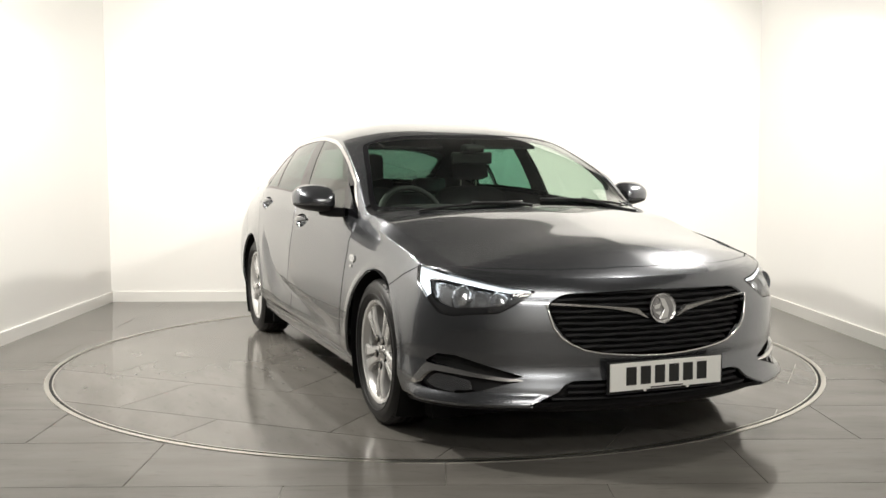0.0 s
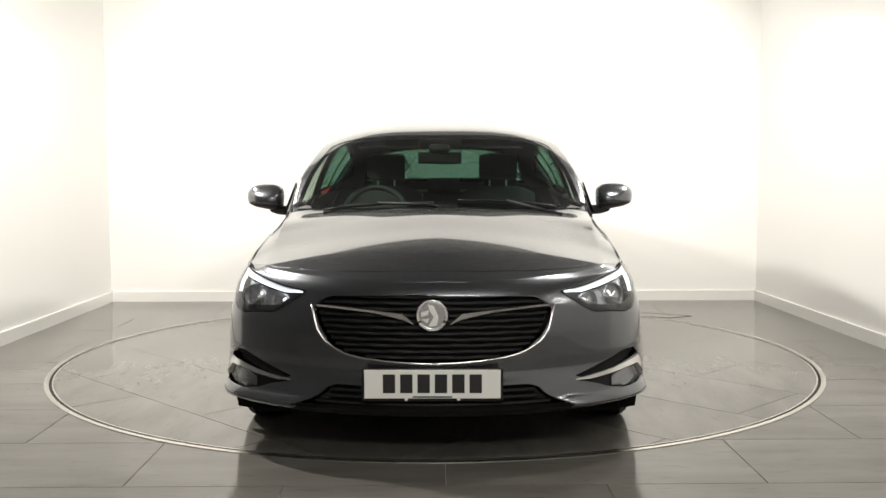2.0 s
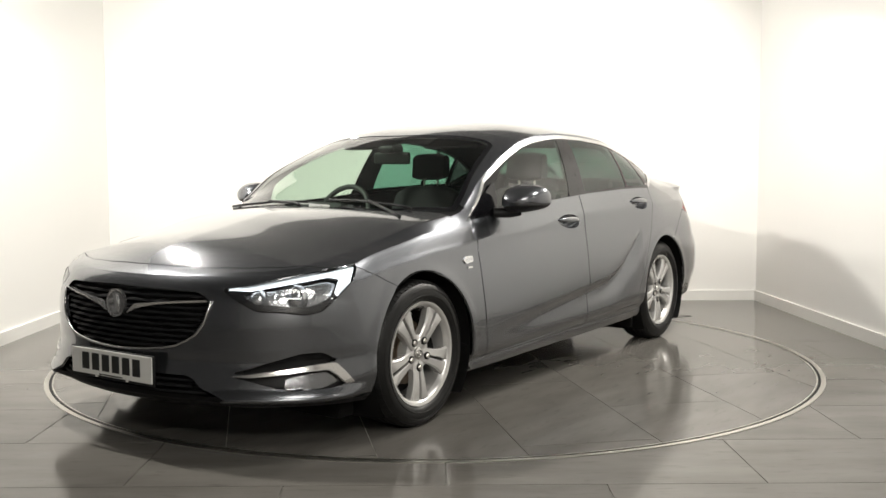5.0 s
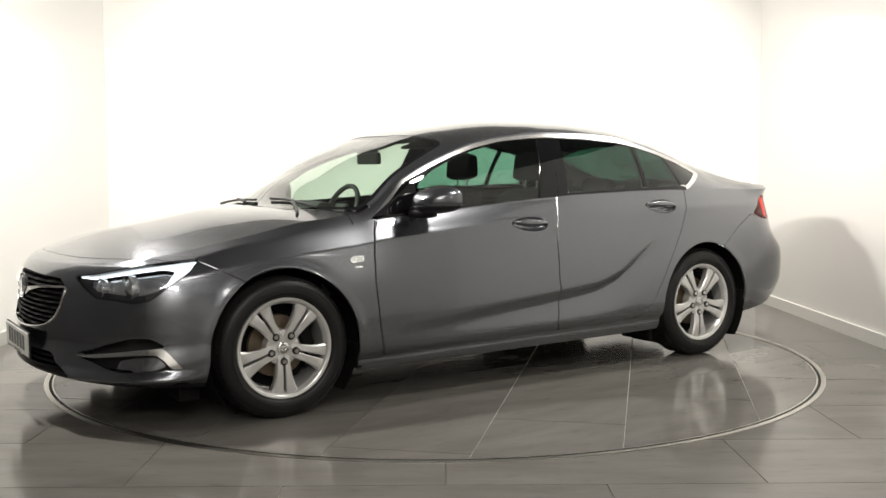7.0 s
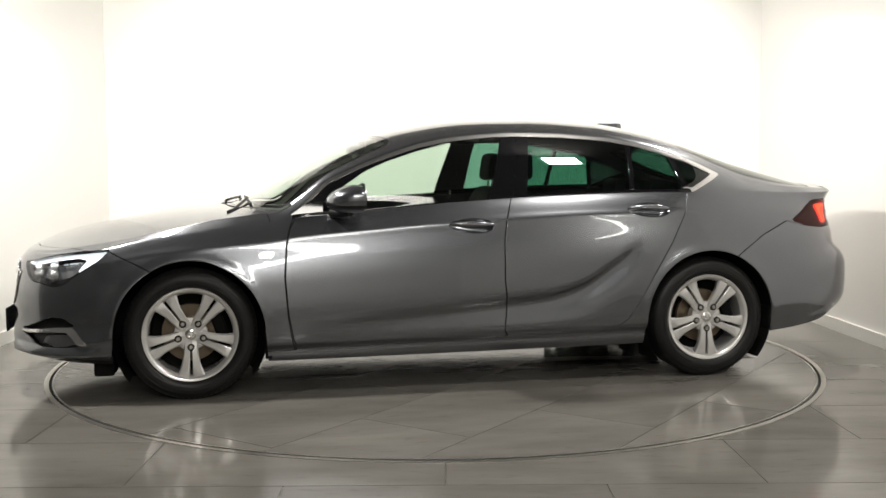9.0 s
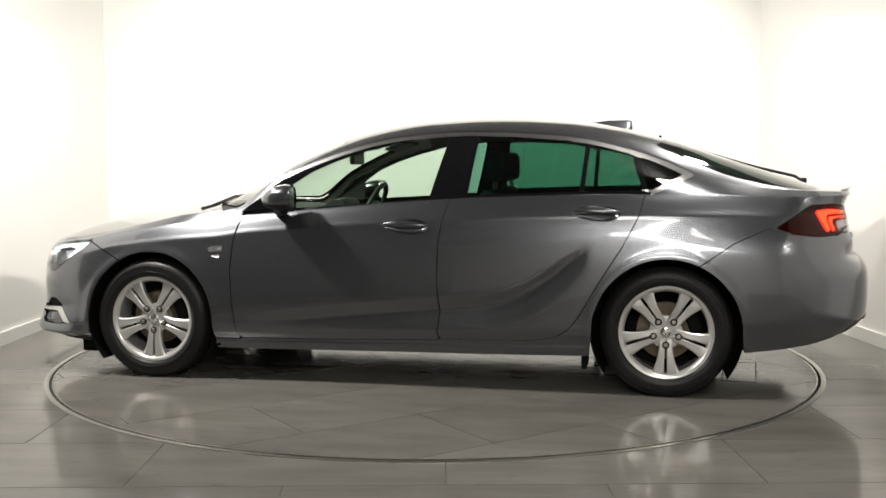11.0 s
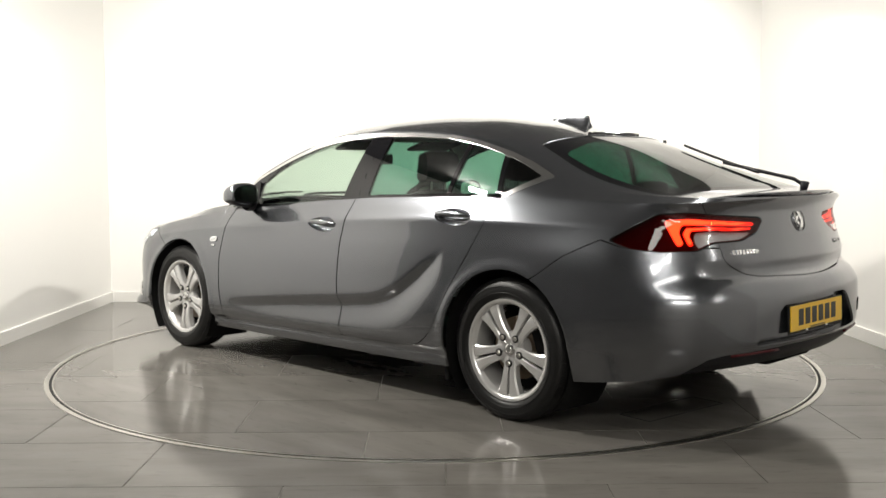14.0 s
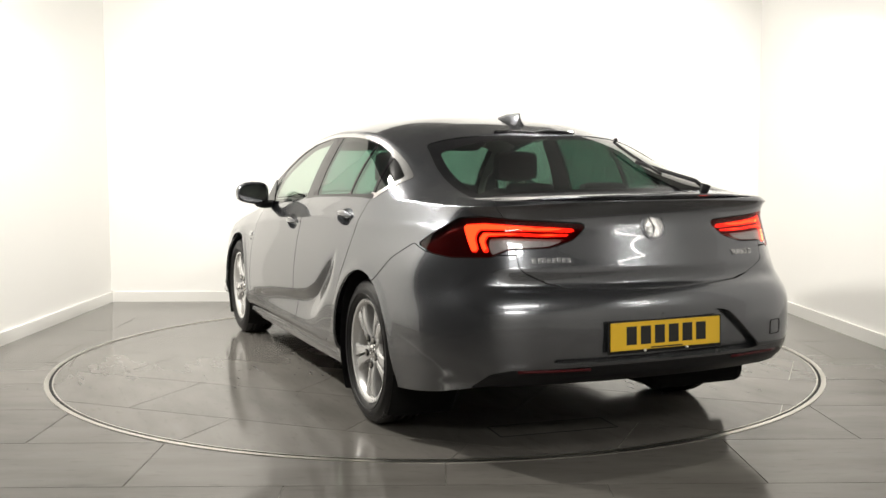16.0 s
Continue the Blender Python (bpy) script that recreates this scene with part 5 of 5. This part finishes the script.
for name, a, b, piv in (("front_wiper", (1.13, 0.10), (1.10, 0.60), (1.22, 0.62)), ("front_wiper", (1.155, -0.58), (1.165, -0.02), (1.245, 0.0))):
    pv = top_at(piv[0], abs(piv[1]))[0]
    midp = top_at((a[0] + b[0]) / 2, abs((a[1] + b[1]) / 2))[0]
    arm = bpart(name, tube(bmesh.new(), [(pv.x, piv[1], pv.z + 0.004), (pv.x - 0.03, piv[1] * 0.8 + 0.2 * (a[1] + b[1]) / 2, pv.z + 0.014), (midp.x, (a[1] + b[1]) / 2, midp.z + 0.014)], 0.008, 8), BLACK, CAR, "black wiper arm", smooth=True)
    blade("wiper_blade", a, b, arm)
# ---- wheels ----
def make_wheel():
    """The front left wheel, about its own middle; the outer face looks to +y."""
    hub = new("wheel")
    hub.parent = CAR
    tagged(hub, label="five-twin-spoke silver alloy wheel with black tyre")
    bm = bmesh.new()
    R = 0.337
    prof = [(0.236, 0.075), (0.244, 0.098), (0.256, 0.107), (0.277, 0.112), (0.30, 0.108), (0.318, 0.098), (0.329, 0.084), (0.334, 0.07)]
    for g in (0.052, 0.018, -0.018, -0.052):
        prof += [(R, g + 0.014), (R - 0.008, g + 0.004), (R - 0.008, g - 0.004), (R, g - 0.014)]
    prof += [(0.329, -0.084), (0.30, -0.108), (0.25, -0.108), (0.236, -0.09)]
    turned(bm, prof, 72)
    bmesh.ops.recalc_face_normals(bm, faces=bm.faces)
    tyre = bpart("tyre", bm, RUBBER, hub, "black road tyre", smooth=True, angle=35)
    bm = bmesh.new()
    n = 72
    for k in range(n):
        a = 2 * math.pi * k / n
        m = Matrix.Rotation(a, 4, "Y") @ Matrix.Translation((0.326, 0.087, 0))
        box(bm, -0.002, 0, 0, 0.010, 0.016, 0.018, m @ Matrix.Rotation(radians(35), 4, "Z"))
    tagged(bpart("tread", bm, RUBBER, tyre, "tyre shoulder tread"), kind="stuff")
    bm = bmesh.new()
    for rr in (0.268, 0.298):
        turned(bm, ((rr - 0.002, 0.1085 if rr < 0.28 else 0.107), (rr, 0.1145 if rr < 0.28 else 0.112), (rr + 0.002, 0.1105 if rr < 0.28 else 0.107)), 64)
    bmesh.ops.recalc_face_normals(bm, faces=bm.faces)
    bpart("sidewall_rib", bm, RUBBER, tyre, "fine rib on the tyre wall", smooth=True)
    bm = bmesh.new()
    turned(bm, ((0.210, 0.070), (0.219, 0.090), (0.228, 0.098), (0.2395, 0.099), (0.2425, 0.092), (0.238, 0.080), (0.222, 0.055), (0.216, -0.09), (0.236, -0.10)), 64)
    turned(bm, ((0.210, 0.070), (0.206, 0.03), (0.212, -0.09)), 64)
    bmesh.ops.recalc_face_normals(bm, faces=bm.faces)
    bpart("rim", bm, ALLOY, hub, "silver alloy rim", smooth=True, angle=40)
    # five spokes, each a pair of blades with a slot between
    for s in range(5):
        a0 = radians(270 + 72 * s)
        for sg in (-1, 1):
            bm = bmesh.new()
            prev = None
            for t in np.linspace(0, 1, 9):
                r = 0.036 + (0.220 - 0.036) * t
                inner_e = 0.003 + 0.0055 * t
                outer_e = 0.034 + 0.008 * t + 0.036 * t ** 3
                yf = 0.074 + 0.006 * math.sin(t * math.pi) + 0.014 * t
                u0, u1 = sg * inner_e, sg * outer_e
                ring_ = []
                for u, y in ((u0, yf - 0.003), (u0 + (u1 - u0) * 0.10, yf), (u0 + (u1 - u0) * 0.82, yf - 0.002), (u1, yf - 0.009), (u1 - sg * 0.004, yf - 0.042), (u0, yf - 0.042)):
                    x = r * math.cos(a0) - u * math.sin(a0)
                    z = r * math.sin(a0) + u * math.cos(a0)
                    ring_.append(bm.verts.new((x, y, z)))
                if prev:
                    for k in range(6):
                        bm.faces.new((prev[k], prev[(k + 1) % 6], ring_[(k + 1) % 6], ring_[k]))
                prev = ring_
            bmesh.ops.recalc_face_normals(bm, faces=bm.faces)
            bpart("spoke", bm, ALLOY, hub, "silver alloy spoke blade", smooth=True, angle=30)
    bm = bmesh.new()
    turned(bm, ((0.001, 0.070), (0.03, 0.070), (0.060, 0.072), (0.084, 0.068), (0.088, 0.05), (0.088, 0.02)), 40)
    bmesh.ops.recalc_face_normals(bm, faces=bm.faces)
    bpart("hub", bm, ALLOY, hub, "silver alloy hub", smooth=True, angle=40)
    bm = bmesh.new()
    turned(bm, ((0.001, 0.082), (0.022, 0.081), (0.027, 0.078), (0.029, 0.068)), 28)
    bmesh.ops.recalc_face_normals(bm, faces=bm.faces)
    cap = bpart("centre_cap", bm, SATIN, hub, "bright centre cap", smooth=True, angle=40)
    bm = bmesh.new()
    turned(bm, ((0.012, 0.0815), (0.013, 0.084), (0.018, 0.084), (0.019, 0.0815)), 24)
    bpart("cap_ring", bm, CHROME, cap, "raised ring on the cap", smooth=True)
    for s in range(5):
        a0 = radians(270 + 72 * s)
        c = (0.066 * math.cos(a0), 0, 0.066 * math.sin(a0))
        # no hole is cut: a near-black disc paints the shade inside it
        bm = bmesh.new()
        turned(bm, ((0.0185, 0.074), (0.0175, 0.0835), (0.001, 0.0835)), 18, Matrix.Translation(c))
        bpart("bolt_hole", bm, DARKGAP, hub, "raised dark disc painted as the shade of a bolt hole", smooth=True)
        bm = bmesh.new()
        turned(bm, ((0.001, 0.088), (0.009, 0.088), (0.0115, 0.085), (0.0115, 0.070)), 6, Matrix.Translation(c))
        bpart("wheel_bolt", bm, STEEL, hub, "steel wheel bolt")
    bm = bmesh.new()
    turned(bm, ((0.06, 0.022), (0.075, 0.022), (0.08, 0.008), (0.148, 0.008), (0.150, -0.014), (0.08, -0.016)), 48)
    bmesh.ops.recalc_face_normals(bm, faces=bm.faces)
    bpart("brake_disc", bm, DISC, hub, "brownish worn brake disc", smooth=True, angle=30)
    bm = box(bmesh.new(), 0, 0.0, 0, 0.06, 0.07, 0.17, Matrix.Rotation(radians(20), 4, "Y") @ Matrix.Translation((-0.145, 0, 0)), 0.012)
    bpart("brake_caliper", bm, UNDER, hub, "dark brake caliper")
    bm = slab(bmesh.new(), circle(0.20, 40), Matrix.Translation((0, -0.045, 0)) @ Matrix.Rotation(radians(90), 4, "X"), 0.004)
    bpart("dust_shield", bm, UNDER, hub, "dark brake dust shield")
    return hub


WHEEL = make_wheel()
TRACK = 0.788
WHEEL.matrix_basis = pose(HALF_BASE, TRACK, 0.334, 0, 0, 0)
copy_thing(WHEEL, pose(-HALF_BASE, TRACK, 0.334, 0, 0, 0))
copy_thing(WHEEL, pose(HALF_BASE, -TRACK, 0.334, 0, 0, 180))
copy_thing(WHEEL, pose(-HALF_BASE, -TRACK, 0.334, 0, 0, 180))

# wheel housings and underbody
for cx in (HALF_BASE, -HALF_BASE):
    for sg in (1, -1):
        bm = bmesh.new()
        rings_ = []
        for y, r in ((0.900, 0.3795), (0.84, 0.390), (0.60, 0.392), (0.55, 0.33)):
            ang = [radians(-38 + 256 * k / 40) for k in range(41)]
            rings_.append([bm.verts.new((cx + r * math.cos(a), sg * y, 0.335 + r * math.sin(a))) for a in ang])
        for a, b in zip(rings_[:-1], rings_[1:]):
            for k in range(40):
                bm.faces.new((a[k], a[k + 1], b[k + 1], b[k]))
        bm.faces.new(rings_[-1])
        bpart("wheel_housing", bm, UNDER, CAR, "dark plastic wheel housing", smooth=True, angle=40)
        bm = box(bmesh.new(), cx - 0.02, sg * 0.74, 0.335, 0.10, 0.10, 0.12, None, 0.03)
        bpart("wheel_carrier", bm, UNDER, CAR, "dark wheel carrier")
        bm = box(bmesh.new(), cx - 0.392, sg * 0.80, 0.258 if cx > 0 else 0.32, 0.035, 0.17, 0.13, None, 0.008)
        bpart("liner_end", bm, UNDER, CAR, "black end of the wheel housing")
bm = bmesh.new()
box(bm, 0.0, 0, 0.235, 1.98, 1.62, 0.10, None, 0.02)
bpart("floor_pan", bm, UNDER, CAR, "dark underbody floor")
for uname, keep, uz in (("front_undertray", lambda x: x > 1.82, 0.215), ("rear_undertray", lambda x: x < -1.82, 0.345)):
    half = [(x * 0.965, y * 0.93) for x, y in zip(bx[::6], by[::6]) if keep(x)]
    outline = [q for q in half] + [(x, -y) for x, y in half[::-1] if y > 0.01]
    bm = slab(bmesh.new(), outline, Matrix.Translation((0, 0, uz)), 0.03)
    bmesh.ops.recalc_face_normals(bm, faces=bm.faces)
    bpart(uname, bm, UNDER, CAR, "dark undertray")
bm = box(bmesh.new(), HALF_BASE, 0, 0.30, 0.9, 1.0, 0.14, None, 0.02)
bpart("engine_undertray", bm, UNDER, CAR, "dark engine undertray")
bm = box(bmesh.new(), -HALF_BASE, 0, 0.32, 0.9, 1.0, 0.14, None, 0.02)
bpart("rear_axle_beam", bm, UNDER, CAR, "dark rear axle and tank")
for sg in (1, -1):
    bm = box(bmesh.new(), 1.85, sg * 0.40, 0.172, 0.10, 0.80, 0.10, None, 0.01)
    bpart("air_deflector", bm, UNDER, CAR, "black air deflector ahead of the wheel")
    bm = box(bmesh.new(), -1.0, sg * 0.74, 0.17, 0.03, 0.24, 0.09, pose(0, 0, 0), 0.008)
    bpart("air_deflector", bm, UNDER, CAR, "black air deflector ahead of the wheel")
bm = bmesh.new()
tube(bm, [(-0.9, -0.45, 0.22), (-1.7, -0.5, 0.22), (-2.0, -0.5, 0.24)], 0.03, 10)
bpart("exhaust_pipe", bm, UNDER, CAR, "dull steel exhaust pipe", smooth=True)
bm = box(bmesh.new(), -2.0, -0.40, 0.29, 0.40, 0.50, 0.16, None, 0.05, 3)
bpart("silencer", bm, UNDER, CAR, "dark exhaust silencer")
# ---- cabin ----

upper_in, _low = body.split(1.02 - body.data[:, 7])
lin_front, lin_rear = upper_in.split(-(upper_in.data[:, 0] + 0.45))
lin_front, bonnet_bit = lin_front.split(lin_front.data[:, 0] - 0.98)
lin_pillar, lin_roof = lin_front.split(0.12 - lin_front.data[:, 0])
both("headliner", lin_roof.moved(-0.022), LINERMID, "grey fabric headliner", 0.0)
pair("front_pillar_trim", lin_pillar.moved(-0.022), LINER, "pale front pillar trim", 0.0)
lin_rear, boot_bit = lin_rear.split(-(lin_rear.data[:, 0] + 2.2))
both("rear_trim", lin_rear.moved(-0.022), LINERDARK, "dark rear pillar trim", 0.0)
pair("pillar_trim", dlo.moved(-0.02), LINERDARK, "dark inner window trim", 0.0)
fd_in, _ = front_door.split(0.45 - front_door.data[:, 2])
rd_in, _ = rear_door.split(0.45 - rear_door.data[:, 2])
pair("door_card", fd_in.moved(-0.05), DASH, "dark inner door panel", 0.0)
pair("door_card", rd_in.moved(-0.05), DASH, "dark inner door panel", 0.0)

boot_in, _ = BODY.split(np.maximum(np.maximum(BODY.data[:, 0] + 1.45, BODY.data[:, 7] - 1.02), 0.76 - BODY.data[:, 2]))
both("boot_lining", boot_in.moved(-0.035), LINERDARK, "dark boot lining", 0.0)


def cushion(outline, width, thick_axis_m, mat, parent, name, label):
    """A padded block: a side outline (u, v) swept across a width, rounded."""
    bm = bmesh.new()
    prev = None
    for t in np.linspace(-1, 1, 9):
        k = 1 - 0.16 * abs(t) ** 4
        cx = sum(p[0] for p in outline) / len(outline)
        cy = sum(p[1] for p in outline) / len(outline)
        ring_ = [bm.verts.new(thick_axis_m @ Vector((cx + (u - cx) * k, t * width / 2, cy + (v - cy) * k))) for u, v in outline]
        if prev:
            n = len(ring_)
            for j in range(n):
                bm.faces.new((prev[j], prev[(j + 1) % n], ring_[(j + 1) % n], ring_[j]))
        else:
            bm.faces.new(ring_)
        prev = ring_
    bm.faces.new(prev[::-1])
    bmesh.ops.recalc_face_normals(bm, faces=bm.faces)
    return bpart(name, bm, mat, parent, label, smooth=True, angle=50)


def seat(x, y):
    m = Matrix.Translation((x, y, 0))
    base = cushion(rounded(((0.28, 0.42), (-0.24, 0.36), (-0.26, 0.50), (0.27, 0.55)), 0.06), 0.52, m, FABRIC, CAR, "front_seat", "dark fabric front seat")
    cushion(rounded(((-0.20, 0.48), (-0.48, 1.06), (-0.57, 1.05), (-0.34, 0.45)), 0.05), 0.48, m, FABRIC, base, "seat_back", "dark fabric backrest")
    cushion(rounded(((-0.475, 1.09), (-0.50, 1.27), (-0.575, 1.27), (-0.58, 1.10)), 0.035), 0.25, m, FABRIC, base, "headrest", "dark fabric headrest")
    for dy in (-0.055, 0.055):
        bpart("headrest_post", tube(bmesh.new(), [m @ Vector((-0.53, dy, 1.03)), m @ Vector((-0.535, dy, 1.12))], 0.006, 8), STEEL, base, "steel headrest post", smooth=True)


seat(0.07, 0.37), seat(0.07, -0.37)
ident = Matrix.Identity(4)
bench = cushion(rounded(((-0.60, 0.42), (-1.08, 0.38), (-1.12, 0.50), (-0.62, 0.55)), 0.05), 1.34, ident, FABRIC, CAR, "rear_seat", "dark fabric rear bench")
cushion(rounded(((-1.02, 0.48), (-1.28, 0.99), (-1.38, 0.98), (-1.16, 0.45)), 0.05), 1.30, ident, FABRIC, bench, "seat_back", "dark fabric rear backrest")
for y in (-0.42, 0.0, 0.42):
    cushion(rounded(((-1.29, 0.99), (-1.31, 1.10), (-1.38, 1.10), (-1.385, 0.99)), 0.03), 0.24, Matrix.Translation((0, y, 0)), FABRIC, bench, "headrest", "dark fabric rear headrest")
bpart("parcel_shelf", box(bmesh.new(), -1.72, 0, 0.985, 0.72, 1.16, 0.02, None, 0.006), LINERDARK, CAR, "dark parcel shelf")
cushion(rounded(((1.20, 0.50), (1.16, 0.93), (0.95, 0.955), (0.72, 0.93), (0.58, 0.87), (0.56, 0.75), (0.66, 0.50)), 0.05), 1.44, ident, DASH, CAR, "dashboard", "dark moulded dashboard")
cushion(rounded(((0.80, 0.90), (0.68, 0.985), (0.60, 0.97), (0.58, 0.88)), 0.03), 0.36, Matrix.Translation((0, -0.37, 0)), DASH, CAR, "instrument_hood", "dark hood over the instruments")
bpart("centre_console", box(bmesh.new(), 0.25, 0, 0.50, 0.9, 0.24, 0.22, None, 0.03), DASH, CAR, "dark centre console")
mw = pose(0.46, -0.37, 0.895, 0, 66, 0)
wheel_rim = bpart("steering_wheel", tube(bmesh.new(), [mw @ Vector((0.185 * math.cos(a), 0.185 * math.sin(a), 0)) for a in (2 * math.pi * k / 36 for k in range(36))], 0.016, 10, True), DASH, CAR, "dark three-spoke steering wheel", smooth=True)
bm = bmesh.new()
box(bm, 0, 0, 0.0, 0.13, 0.15, 0.05, mw, 0.02)
bpart("wheel_boss", bm, DASH, wheel_rim, "dark wheel boss")
for a in (90, -90, 0):
    q = Matrix.Rotation(radians(a), 4, "Z")
    bpart("wheel_spoke", box(bmesh.new(), 0.115, 0, 0, 0.13, 0.03, 0.014, mw @ q, 0.004), SATIN, wheel_rim, "satin wheel spoke")
mm = bpart("interior_mirror", box(bmesh.new(), 0.46, 0.0, 1.232, 0.03, 0.25, 0.07, None, 0.012, 3), BLACK, CAR, "black interior mirror")
bpart("mirror_mount", box(bmesh.new(), 0.47, 0.0, 1.285, 0.10, 0.12, 0.05, Matrix.Identity(4), 0.02, 3), BLACK, mm, "black sensor housing behind the glass")
for y in (0.30, -0.30):
    bpart("sun_visor", box(bmesh.new(), 0.24, y, 1.315, 0.15, 0.36, 0.018, Matrix.Translation((0.24, 0, 1.315)) @ Matrix.Rotation(radians(18), 4, "Y") @ Matrix.Translation((-0.24, 0, -1.315)), 0.006), LINERDARK, CAR, "dark sun visor")
# ---- tiles, piece by piece ----
T45 = radians(45)
for i in range(-5, 6):
    for k in range(-4, 5):
        off = 0.6 if i % 2 else 0.0
        disc_tile(TURNTABLE, -0.3 + off + k * 1.2 - 1.2, -0.3 + off + k * 1.2, -0.021 + i * 0.6125, -0.021 + (i + 1) * 0.6125, 2.243, False, T45, 0.001)
for i in range(-14, 9):
    for k in range(-4, 4):
        off = 0.6 if i % 2 else 0.0
        x0, x1 = 0.036 + off + k * 1.205, 0.036 + off + (k + 1) * 1.205
        y0, y1 = -1.37 + i * 0.6, -1.37 + (i + 1) * 0.6
        if x1 < -3.25 or x0 > 3.25 or y1 < -8.4 or y0 > 2.62:
            continue
        disc_tile(FLOOR, max(x0, -3.25), min(x1, 3.25), max(y0, -8.45), min(y1, 2.62), 2.292, True)


# ---- movement ----
SPIN0, SPIN = -68.88, -11.1505


def motions():
    for thing, dx, dy in ((CAR, 0.0295, 0.0366), (TURNTABLE, 0.0, 0.0)):
        rows = []
        for t in range(0, 17):
            a = SPIN0 + SPIN * t
            c, s = math.cos(radians(a)), math.sin(radians(a))
            rows.append((float(t), pose(dx * c - dy * s, dx * s + dy * c, 0, 0, 0, a)))
        walk(thing, rows)


motions()
